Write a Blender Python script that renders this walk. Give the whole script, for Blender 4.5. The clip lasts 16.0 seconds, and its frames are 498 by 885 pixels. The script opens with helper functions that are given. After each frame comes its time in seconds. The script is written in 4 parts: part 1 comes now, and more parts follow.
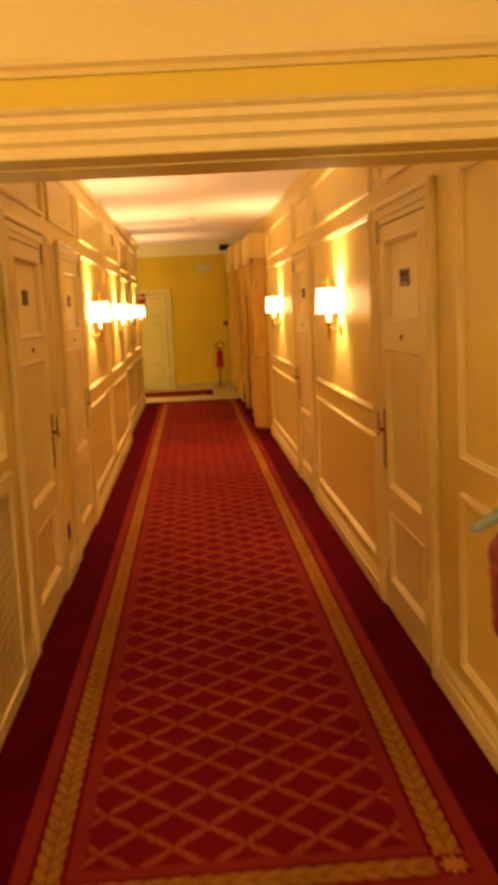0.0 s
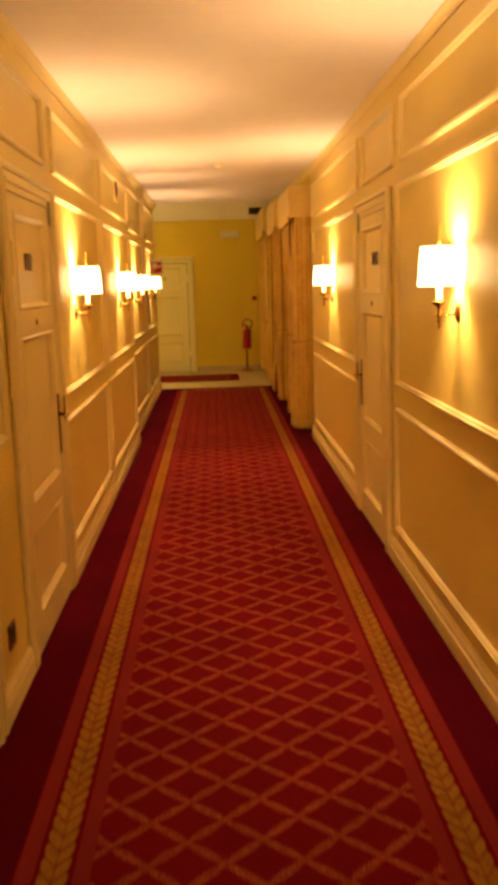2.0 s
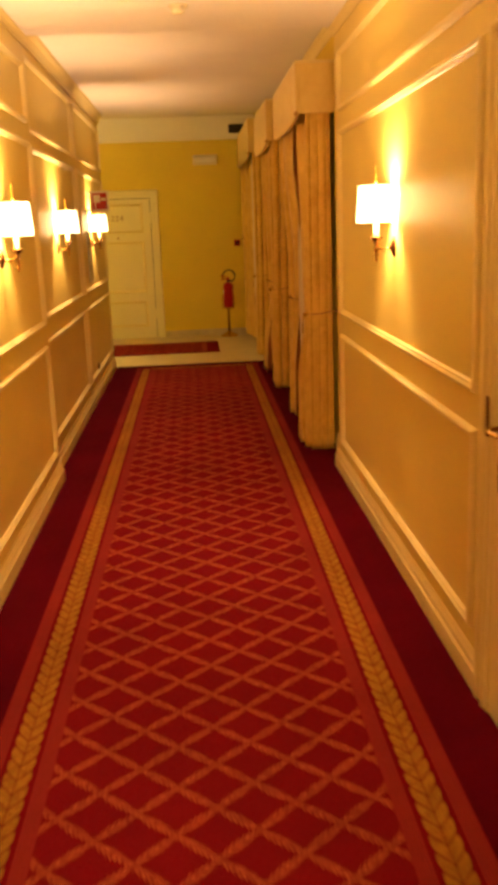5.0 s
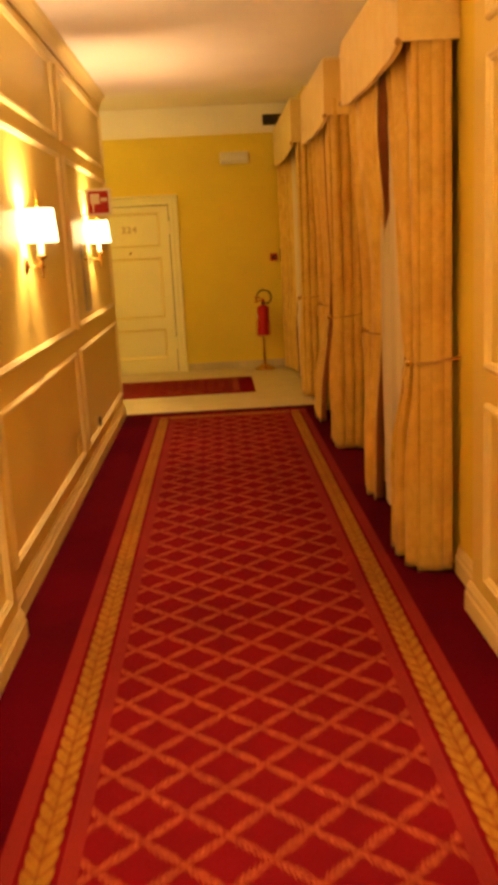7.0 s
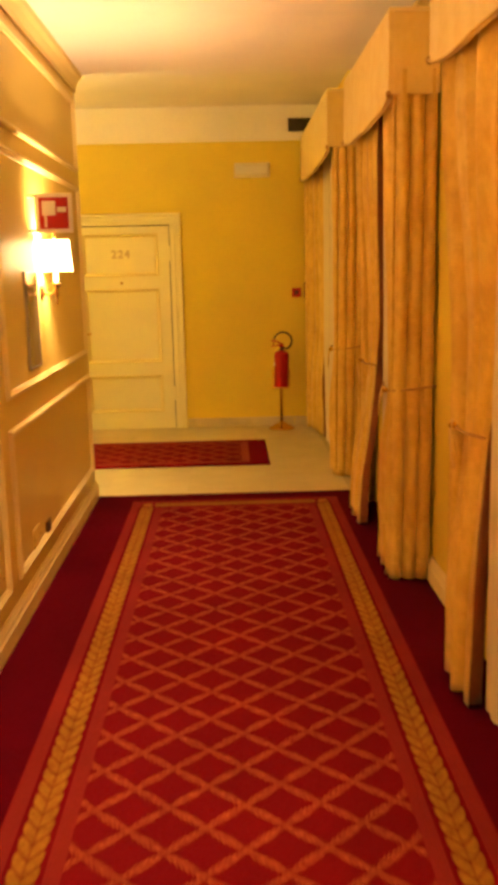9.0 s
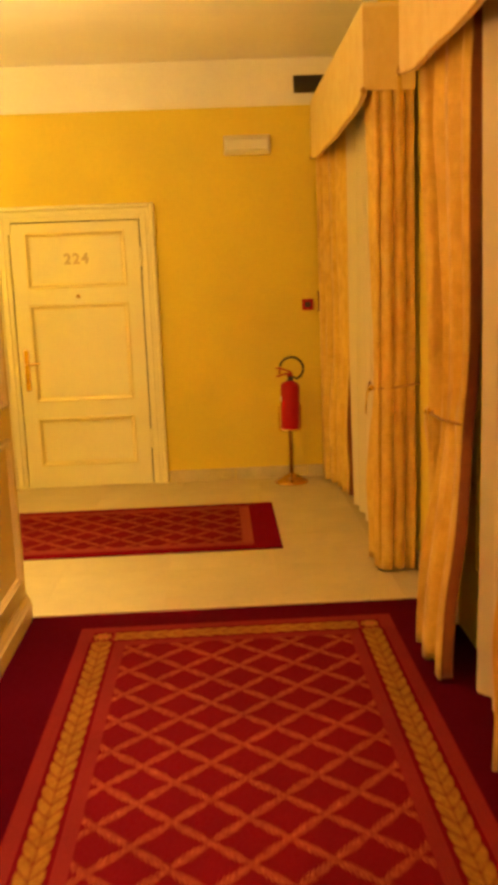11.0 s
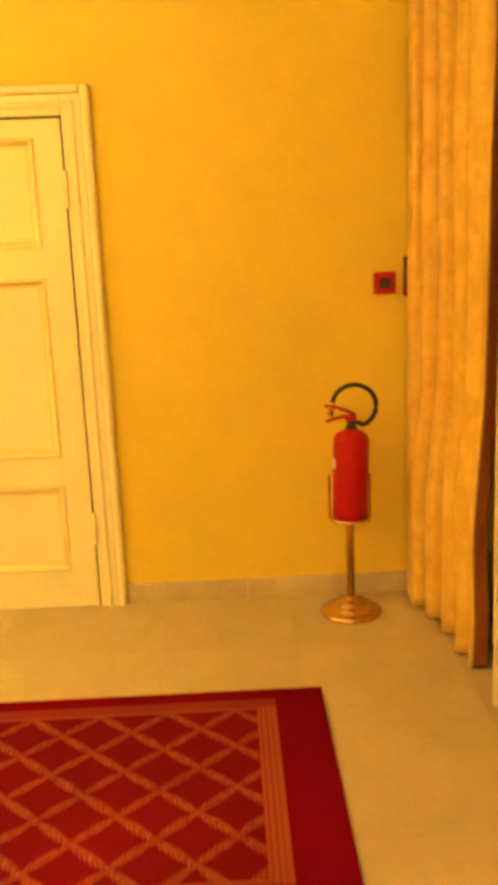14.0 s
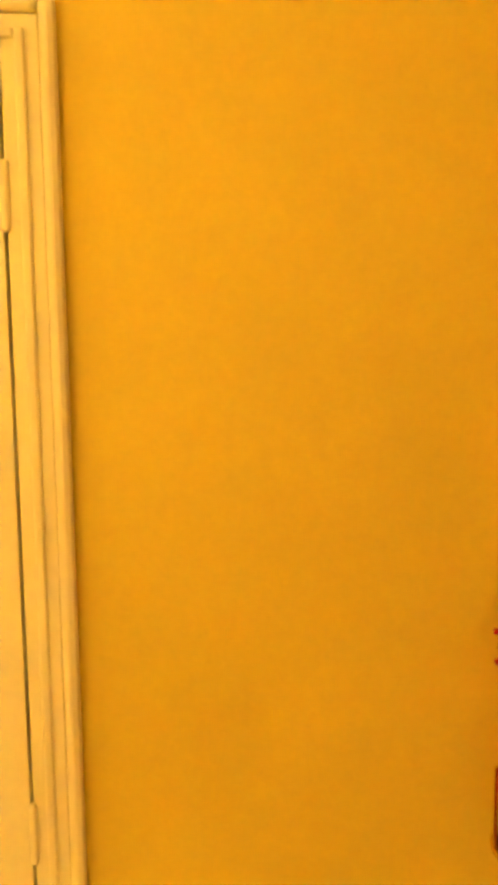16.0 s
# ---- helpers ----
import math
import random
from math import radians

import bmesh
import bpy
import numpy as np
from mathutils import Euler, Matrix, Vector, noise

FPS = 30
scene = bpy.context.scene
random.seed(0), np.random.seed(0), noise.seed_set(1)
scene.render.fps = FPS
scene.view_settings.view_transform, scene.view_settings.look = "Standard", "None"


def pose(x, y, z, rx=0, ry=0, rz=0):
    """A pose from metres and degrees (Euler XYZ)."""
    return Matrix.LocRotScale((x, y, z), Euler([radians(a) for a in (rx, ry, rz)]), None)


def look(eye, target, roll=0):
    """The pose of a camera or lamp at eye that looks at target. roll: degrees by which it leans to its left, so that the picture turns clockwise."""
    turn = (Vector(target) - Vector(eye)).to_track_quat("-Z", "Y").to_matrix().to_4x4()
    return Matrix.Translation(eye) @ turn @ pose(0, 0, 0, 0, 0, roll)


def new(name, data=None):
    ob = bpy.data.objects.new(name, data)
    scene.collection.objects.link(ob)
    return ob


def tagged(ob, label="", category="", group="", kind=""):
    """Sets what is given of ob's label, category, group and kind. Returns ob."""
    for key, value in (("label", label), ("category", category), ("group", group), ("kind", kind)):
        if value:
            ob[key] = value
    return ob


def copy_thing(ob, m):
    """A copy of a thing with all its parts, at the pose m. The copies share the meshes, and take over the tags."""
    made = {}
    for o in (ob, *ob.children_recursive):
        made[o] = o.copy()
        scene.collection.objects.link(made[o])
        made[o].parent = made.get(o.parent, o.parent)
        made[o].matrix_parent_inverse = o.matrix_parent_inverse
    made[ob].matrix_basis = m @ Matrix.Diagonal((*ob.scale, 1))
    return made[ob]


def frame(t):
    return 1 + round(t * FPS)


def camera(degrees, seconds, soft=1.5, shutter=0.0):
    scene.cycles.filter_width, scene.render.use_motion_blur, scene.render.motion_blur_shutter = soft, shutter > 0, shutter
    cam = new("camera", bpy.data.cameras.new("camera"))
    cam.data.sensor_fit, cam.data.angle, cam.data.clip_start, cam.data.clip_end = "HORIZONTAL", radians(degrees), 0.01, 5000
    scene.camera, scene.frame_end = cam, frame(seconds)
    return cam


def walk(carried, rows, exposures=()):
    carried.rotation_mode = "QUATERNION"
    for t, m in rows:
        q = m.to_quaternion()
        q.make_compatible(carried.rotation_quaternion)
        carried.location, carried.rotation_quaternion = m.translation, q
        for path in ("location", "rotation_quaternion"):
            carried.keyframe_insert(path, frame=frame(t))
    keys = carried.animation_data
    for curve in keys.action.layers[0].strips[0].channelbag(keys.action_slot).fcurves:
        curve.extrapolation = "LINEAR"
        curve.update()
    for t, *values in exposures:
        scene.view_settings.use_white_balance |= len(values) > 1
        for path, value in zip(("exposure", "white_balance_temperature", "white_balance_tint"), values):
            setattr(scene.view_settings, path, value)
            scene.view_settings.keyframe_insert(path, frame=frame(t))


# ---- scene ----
cam = camera(31.0, 16.0, soft=5.2, shutter=0.5)
PATH = [
    (0, (0.369, 1.284, 1.678), (0.485, 3.259, 1.382), -2.6),
    (0.5, (0.364, 1.878, 1.675), (0.427, 3.86, 1.416), -2.3),
    (1, (0.343, 2.464, 1.644), (0.448, 4.442, 1.368), -0.5),
    (1.5, (0.345, 3.041, 1.631), (0.441, 5.01, 1.298), -1.4),
    (2, (0.366, 3.615, 1.656), (0.432, 5.583, 1.307), -1.7),
    (2.5, (0.348, 4.257, 1.635), (0.442, 6.227, 1.305), -2.0),
    (3, (0.348, 4.795, 1.589), (0.544, 6.755, 1.24), -2.9),
    (3.5, (0.4, 5.424, 1.611), (0.6, 7.38, 1.248), -1.1),
    (4, (0.4, 6.007, 1.619), (0.63, 7.946, 1.187), -2.8),
    (4.5, (0.454, 6.69, 1.644), (0.666, 8.632, 1.213), -2.8),
    (4.7, (0.472, 6.928, 1.642), (0.604, 8.866, 1.169), -2.1),
    (6.8, (0.399, 9.363, 1.57), (0.449, 11.313, 1.128), -2.5),
    (7, (0.395, 9.652, 1.568), (0.449, 11.604, 1.133), -3.0),
    (7.5, (0.398, 10.112, 1.631), (0.382, 12.072, 1.232), -1.5),
    (8, (0.42, 10.655, 1.595), (0.459, 12.615, 1.198), -2.1),
    (8.5, (0.442, 11.232, 1.582), (0.456, 13.193, 1.189), -2.6),
    (9, (0.447, 11.804, 1.605), (0.484, 13.768, 1.228), -1.3),
    (11.3, (0.425, 14.351, 1.585), (0.485, 16.317, 1.225), -2.3),
    (11.5, (0.423, 14.586, 1.571), (0.469, 16.547, 1.178), -1.8),
    (12, (0.417, 15.167, 1.57), (0.52, 17.118, 1.144), -1.5),
    (12.5, (0.454, 15.751, 1.534), (0.529, 17.705, 1.113), -2.2),
    (13, (0.434, 16.299, 1.575), (0.518, 18.244, 1.12), -0.9),
    (13.5, (0.436, 16.804, 1.641), (0.567, 18.743, 1.168), -1.9),
    (14, (0.479, 17.323, 1.632), (0.518, 19.266, 1.158), -2.3),
    (14.5, (0.447, 17.797, 1.569), (0.477, 19.752, 1.147), -1.8),
    (15, (0.397, 18.219, 1.587), (0.452, 20.15, 1.071), -2.7),
    (15.5, (0.369, 18.731, 1.617), (0.399, 20.694, 1.237), -2.4),
    (16, (0.352, 19.132, 1.54), (0.37, 21.113, 1.261), -0.5),
]
EXPOSURES = [(0, -0.14), (1.1, -0.12), (2, -0.36), (4.5, -0.3), (7, 0.03), (9, 0.41), (11.5, 0.58), (12.5, 0.75), (13.5, 1.11), (14.5, 1.13), (16, 0.96)]
walk(cam, [(t, look(eye, target, roll)) for t, eye, target, roll in PATH], EXPOSURES)

# ---- world, exposure ----
world = bpy.data.worlds.new("night")
world.use_nodes = True
world.node_tree.nodes["Background"].inputs[0].default_value = (0.02, 0.03, 0.06, 1)
world.node_tree.nodes["Background"].inputs[1].default_value = 0.05
scene.world = world
LAMP = (1.0, 0.58, 0.28)
LAMP_LOBBY = (1.0, 0.73, 0.28)
LAMP_HALL = (1.0, 0.62, 0.27)
SCONCE_WATTS, LOBBY_WATTS, HALL_WATTS = 76.0, 118.0, 21.0
HALL_WEST_WATTS, HALL_SOUTH_WATTS = 50.0, 150.0

# ---- material helpers ----


def sock(nt, value, socket):
    if hasattr(value, "is_output"):
        nt.links.new(value, socket)
    elif isinstance(value, tuple) and socket.type == "RGBA":
        socket.default_value = (*value, 1.0) if len(value) == 3 else value
    else:
        socket.default_value = value


def mth(nt, op, a, b=0.0, c=0.0):
    n = nt.nodes.new("ShaderNodeMath")
    n.operation = op
    for v, s in zip((a, b, c), n.inputs):
        sock(nt, v, s)
    return n.outputs[0]


def blend(nt, fac, a, b, mode="MIX"):
    n = nt.nodes.new("ShaderNodeMix")
    n.data_type, n.blend_type = "RGBA", mode
    sock(nt, fac, n.inputs[0])
    sock(nt, a, n.inputs[6])
    sock(nt, b, n.inputs[7])
    return n.outputs[2]


def noise_of(nt, vec, scale, detail=4.0, rough=0.55):
    n = nt.nodes.new("ShaderNodeTexNoise")
    n.inputs["Scale"].default_value, n.inputs["Detail"].default_value, n.inputs["Roughness"].default_value = scale, detail, rough
    nt.links.new(vec, n.inputs["Vector"])
    return n.outputs["Fac"]


def spread(nt, v, lo, hi, a=0.0, b=1.0):
    n = nt.nodes.new("ShaderNodeMapRange")
    for i, x in enumerate((v, lo, hi, a, b)):
        sock(nt, x, n.inputs[i])
    return n.outputs[0]


def start(name):
    m = bpy.data.materials.new(name)
    m.use_nodes = True
    nt = m.node_tree
    vec = nt.nodes.new("ShaderNodeTexCoord").outputs["Object"]
    return m, nt, nt.nodes["Principled BSDF"], vec


def bump(nt, bsdf, height, strength, distance):
    n = nt.nodes.new("ShaderNodeBump")
    n.inputs["Strength"].default_value, n.inputs["Distance"].default_value = strength, distance
    nt.links.new(height, n.inputs["Height"])
    nt.links.new(n.outputs[0], bsdf.inputs["Normal"])


def surface(name, base, rough=0.5, metal=0.0, big=0.10, fine=0.06, big_scale=1.3, fine_scale=45.0, relief=0.15, depth=0.002, coat=0.0, stretch=(1, 1, 1), spec=0.5):
    """A plain surface with uneven tone at two scales and fine relief."""
    m, nt, bsdf, vec = start(name)
    mp = nt.nodes.new("ShaderNodeMapping")
    mp.inputs["Scale"].default_value = stretch
    nt.links.new(vec, mp.inputs["Vector"])
    v = mp.outputs[0]
    a, b = noise_of(nt, v, big_scale, 5), noise_of(nt, v, fine_scale, 3)
    k = mth(nt, "MULTIPLY", spread(nt, a, 0.3, 0.7, 1 - big, 1 + big), spread(nt, b, 0.3, 0.7, 1 - fine, 1 + fine))
    col = blend(nt, 1.0, base, k, "MULTIPLY")
    nt.links.new(col, bsdf.inputs["Base Color"])
    nt.links.new(spread(nt, a, 0.3, 0.7, rough * 0.85, min(1.0, rough * 1.15)), bsdf.inputs["Roughness"])
    bsdf.inputs["Metallic"].default_value = metal
    bsdf.inputs["Coat Weight"].default_value = coat
    bsdf.inputs["Specular IOR Level"].default_value = spec
    if relief:
        bump(nt, bsdf, mth(nt, "ADD", mth(nt, "MULTIPLY", a, 2.0), b), relief, depth)
    return m


def line(nt, v, centre, half, soft):
    """1 within half of centre, falling to 0 over soft."""
    return spread(nt, mth(nt, "ABSOLUTE", mth(nt, "SUBTRACT", v, centre)), half, half + soft, 1.0, 0.0)


PILE_FIELD, PILE_EDGE, PILE_LINE, PILE_STRIPE, PILE_GOLD = (0.140, 0.0025, 0.0075), (0.078, 0.0008, 0.0065), (0.37, 0.100, 0.034), (0.205, 0.021, 0.018), (0.34, 0.165, 0.022)
LAT_X, LAT_Y = 0.229, 0.2161


def woven(nt, bsdf, vec, col):
    """Pile of a carpet: tufts, trodden patches, no gloss."""
    tuft, wear = noise_of(nt, vec, 260, 2), noise_of(nt, vec, 2.3, 4)
    k = mth(nt, "MULTIPLY", spread(nt, tuft, 0.25, 0.75, 0.72, 1.25), spread(nt, wear, 0.3, 0.7, 0.88, 1.12))
    nt.links.new(blend(nt, 1.0, col, k, "MULTIPLY"), bsdf.inputs["Base Color"])
    bsdf.inputs["Roughness"].default_value = 1.0
    bsdf.inputs["Specular IOR Level"].default_value = 0.03
    bump(nt, bsdf, tuft, 0.5, 0.004)


def garlands(nt, x, y, ox, oy, first, second):
    """Diagonal garlands of small leaves: 1 on the leaves."""
    u, v = mth(nt, "DIVIDE", mth(nt, "SUBTRACT", x, ox), LAT_X), mth(nt, "DIVIDE", mth(nt, "SUBTRACT", y, oy), LAT_Y)
    a, b = mth(nt, "ADD", u, v), mth(nt, "SUBTRACT", u, v)
    out = None
    for p, q, weight in ((a, b, first), (b, a, second)):
        off = mth(nt, "SUBTRACT", mth(nt, "FRACT", mth(nt, "ADD", p, 0.5)), 0.5)
        away = mth(nt, "ABSOLUTE", off)
        leaf = mth(nt, "FRACT", mth(nt, "ADD", mth(nt, "MULTIPLY", q, 7.0), mth(nt, "MULTIPLY", away, -11.0)))
        reach = mth(nt, "MULTIPLY", mth(nt, "ADD", 0.026, mth(nt, "MULTIPLY", leaf, 0.115)), mth(nt, "ADD", 0.42, mth(nt, "MULTIPLY", 0.58, mth(nt, "SINE", mth(nt, "MULTIPLY", mth(nt, "FRACT", q), 3.1416)))))
        ear = spread(nt, mth(nt, "SUBTRACT", away, reach), -0.018, 0.022, 1.0, 0.0)
        vein = spread(nt, leaf, 0.0, 0.45, 0.10, 1.0)
        stem = spread(nt, away, 0.004, 0.016, 0.55, 1.0)
        near = mth(nt, "MULTIPLY", mth(nt, "MULTIPLY", ear, vein), stem)
        gap = spread(nt, mth(nt, "ABSOLUTE", mth(nt, "SUBTRACT", mth(nt, "FRACT", q), 0.5)), 0.43, 0.49, 1.0, 0.75)
        near = mth(nt, "MULTIPLY", mth(nt, "MULTIPLY", near, gap), weight)
        out = near if out is None else mth(nt, "MAXIMUM", out, near)
    return out


def field_colour(nt, x, y, ox, oy, first=1.0, second=1.0):
    check = mth(nt, "MULTIPLY", mth(nt, "SINE", mth(nt, "MULTIPLY", mth(nt, "ADD", x, y), 420.0)), mth(nt, "SINE", mth(nt, "MULTIPLY", mth(nt, "SUBTRACT", x, y), 420.0)))
    ground = blend(nt, spread(nt, check, -0.5, 0.9, 0.0, 0.22), PILE_FIELD, PILE_STRIPE)
    xyz = nt.nodes.new("ShaderNodeCombineXYZ")
    nt.links.new(x, xyz.inputs[0])
    nt.links.new(y, xyz.inputs[1])
    worn = spread(nt, noise_of(nt, xyz.outputs[0], 42.0, 4, 0.75), 0.32, 0.62, 0.15, 1.0)
    return blend(nt, mth(nt, "MULTIPLY", garlands(nt, x, y, ox, oy, first, second), worn), ground, PILE_LINE)


def runner_material(half_w, half_l, ox, oy):
    m, nt, bsdf, vec = start("runner_pile")
    s = nt.nodes.new("ShaderNodeSeparateXYZ")
    nt.links.new(vec, s.inputs[0])
    x, y = s.outputs[0], s.outputs[1]
    dx, dy = mth(nt, "SUBTRACT", half_w, mth(nt, "ABSOLUTE", x)), mth(nt, "SUBTRACT", half_l, mth(nt, "ABSOLUTE", y))
    e = mth(nt, "MINIMUM", dx, dy)
    along_y = mth(nt, "LESS_THAN", dx, dy)
    run = mth(nt, "ADD", mth(nt, "MULTIPLY", along_y, y), mth(nt, "MULTIPLY", mth(nt, "SUBTRACT", 1.0, along_y), x))
    col = field_colour(nt, x, y, ox, oy)
    border = mth(nt, "LESS_THAN", e, 0.221)
    ply = mth(nt, "SINE", mth(nt, "MULTIPLY", e, 700.0))
    stripe = blend(nt, spread(nt, ply, -0.2, 1.0, 0.0, 0.35), PILE_STRIPE, PILE_FIELD)
    gaps = mth(nt, "MAXIMUM", line(nt, e, 0.0635, 0.006, 0.003), line(nt, e, 0.1635, 0.006, 0.003))
    gaps = mth(nt, "MAXIMUM", gaps, mth(nt, "MULTIPLY", line(nt, e, 0.002, 0.002, 0.003), 0.6))
    stripe = blend(nt, gaps, stripe, PILE_FIELD)
    t = mth(nt, "ABSOLUTE", mth(nt, "DIVIDE", mth(nt, "SUBTRACT", e, 0.113), 0.046))
    ph = mth(nt, "FRACT", mth(nt, "ADD", mth(nt, "DIVIDE", run, 0.072), mth(nt, "MULTIPLY", t, -0.85)))
    lobe = mth(nt, "POWER", mth(nt, "SINE", mth(nt, "MULTIPLY", ph, 3.1416)), 0.55)
    edge = mth(nt, "ADD", 0.72, mth(nt, "MULTIPLY", 0.22, lobe))
    inside = spread(nt, mth(nt, "SUBTRACT", t, edge), -0.09, 0.09, 1.0, 0.0)
    leaf = mth(nt, "MULTIPLY", spread(nt, mth(nt, "ABSOLUTE", mth(nt, "SUBTRACT", ph, 0.5)), 0.34, 0.5, 1.0, 0.30), spread(nt, t, 0.0, 0.16, 0.55, 1.0))
    leaf = mth(nt, "MULTIPLY", leaf, spread(nt, noise_of(nt, vec, 38.0, 4, 0.7), 0.32, 0.6, 0.55, 1.05))
    silk = blend(nt, spread(nt, noise_of(nt, vec, 55.0, 3), 0.35, 0.65), PILE_GOLD, (0.27, 0.14, 0.018))
    gold = blend(nt, mth(nt, "MULTIPLY", leaf, inside), PILE_FIELD, silk)
    band = mth(nt, "LESS_THAN", mth(nt, "ABSOLUTE", mth(nt, "SUBTRACT", e, 0.113)), 0.046)
    edging = blend(nt, band, stripe, gold)
    corner = mth(nt, "MULTIPLY", mth(nt, "LESS_THAN", dx, 0.166), mth(nt, "LESS_THAN", dy, 0.166))
    cx, cy = mth(nt, "SUBTRACT", dx, 0.110), mth(nt, "SUBTRACT", dy, 0.110)
    r = mth(nt, "SQRT", mth(nt, "ADD", mth(nt, "MULTIPLY", cx, cx), mth(nt, "MULTIPLY", cy, cy)))
    ang = mth(nt, "ARCTAN2", cy, cx)
    petals = mth(nt, "ADD", 0.036, mth(nt, "MULTIPLY", 0.008, mth(nt, "SINE", mth(nt, "MULTIPLY", ang, 8.0))))
    rosette = blend(nt, mth(nt, "LESS_THAN", r, petals), PILE_FIELD, blend(nt, line(nt, r, 0.016, 0.003, 0.003), PILE_GOLD, PILE_LINE))
    square = mth(nt, "MAXIMUM", mth(nt, "ABSOLUTE", cx), mth(nt, "ABSOLUTE", cy))
    tile = blend(nt, mth(nt, "LESS_THAN", square, 0.046), PILE_STRIPE, rosette)
    edging = blend(nt, corner, edging, tile)
    woven(nt, bsdf, vec, blend(nt, border, col, edging))
    return m


def rug_material(half_w, half_l):
    m, nt, bsdf, vec = start("lobby_rug_pile")
    s = nt.nodes.new("ShaderNodeSeparateXYZ")
    nt.links.new(vec, s.inputs[0])
    x, y = s.outputs[0], s.outputs[1]
    dx, dy = mth(nt, "SUBTRACT", half_w, mth(nt, "ABSOLUTE", x)), mth(nt, "SUBTRACT", half_l, mth(nt, "ABSOLUTE", y))
    e = mth(nt, "MINIMUM", mth(nt, "SUBTRACT", dx, 0.10), dy)
    col = field_colour(nt, x, y, 0.216, -0.02, 1.0, 0.8)
    lines = line(nt, e, 0.078, 0.006, 0.004)
    for c in (0.096, 0.114, 0.132):
        lines = mth(nt, "MAXIMUM", lines, line(nt, e, c, 0.004, 0.004))
    lines = mth(nt, "MULTIPLY", lines, mth(nt, "GREATER_THAN", dy, 0.12))
    fringe = blend(nt, lines, blend(nt, 0.12, PILE_STRIPE, PILE_LINE), blend(nt, 0.5, PILE_STRIPE, PILE_LINE))
    col = blend(nt, mth(nt, "LESS_THAN", e, 0.135), col, fringe)
    col = blend(nt, mth(nt, "LESS_THAN", e, 0.068), col, (0.15, 0.001, 0.008))
    woven(nt, bsdf, vec, col)
    return m


def plain_carpet():
    m, nt, bsdf, vec = start("carpet_pile")
    rgb = nt.nodes.new("ShaderNodeRGB")
    rgb.outputs[0].default_value = (*PILE_EDGE, 1)
    woven(nt, bsdf, vec, rgb.outputs[0])
    return m


def damask(name, base, dark):
    m, nt, bsdf, vec = start(name)
    mp = nt.nodes.new("ShaderNodeMapping")
    mp.inputs["Scale"].default_value = (1, 1, 0.75)
    nt.links.new(vec, mp.inputs["Vector"])
    big, blot, thread = noise_of(nt, mp.outputs[0], 9.0, 3, 0.6), noise_of(nt, mp.outputs[0], 34.0, 3, 0.6), noise_of(nt, vec, 300.0, 2)
    figure = spread(nt, mth(nt, "ADD", big, mth(nt, "MULTIPLY", blot, 0.6)), 0.68, 0.94)
    col = blend(nt, figure, base, dark)
    k = spread(nt, thread, 0.3, 0.7, 0.9, 1.08)
    nt.links.new(blend(nt, 1.0, col, k, "MULTIPLY"), bsdf.inputs["Base Color"])
    nt.links.new(spread(nt, figure, 0.0, 1.0, 0.36, 0.55), bsdf.inputs["Roughness"])
    bsdf.inputs["Sheen Weight"].default_value = 0.15
    bump(nt, bsdf, thread, 0.15, 0.001)
    return m


def sheer_material():
    m, nt, bsdf, vec = start("sheer_cloth")
    bsdf.inputs["Base Color"].default_value = (0.74, 0.66, 0.44, 1)
    bsdf.inputs["Roughness"].default_value = 0.9
    tr = nt.nodes.new("ShaderNodeBsdfTranslucent")
    tr.inputs[0].default_value = (0.7, 0.6, 0.42, 1)
    mix = nt.nodes.new("ShaderNodeMixShader")
    mix.inputs[0].default_value = 0.12
    nt.links.new(bsdf.outputs[0], mix.inputs[1])
    nt.links.new(tr.outputs[0], mix.inputs[2])
    nt.links.new(mix.outputs[0], nt.nodes["Material Output"].inputs[0])
    weave = noise_of(nt, vec, 120.0, 2)
    bump(nt, bsdf, weave, 0.1, 0.001)
    return m


def glowing(name, colour, strength, base):
    m, nt, bsdf, vec = start(name)
    bsdf.inputs["Base Color"].default_value = (*base, 1)
    bsdf.inputs["Roughness"].default_value = 0.8
    bsdf.inputs["Emission Color"].default_value = (*colour, 1)
    bsdf.inputs["Emission Strength"].default_value = strength
    return m


def glass_material():
    m, nt, bsdf, vec = start("window_glass")
    bsdf.inputs["Base Color"].default_value = (0.9, 0.95, 0.95, 1)
    bsdf.inputs["Roughness"].default_value = 0.02
    bsdf.inputs["Transmission Weight"].default_value = 1.0
    return m


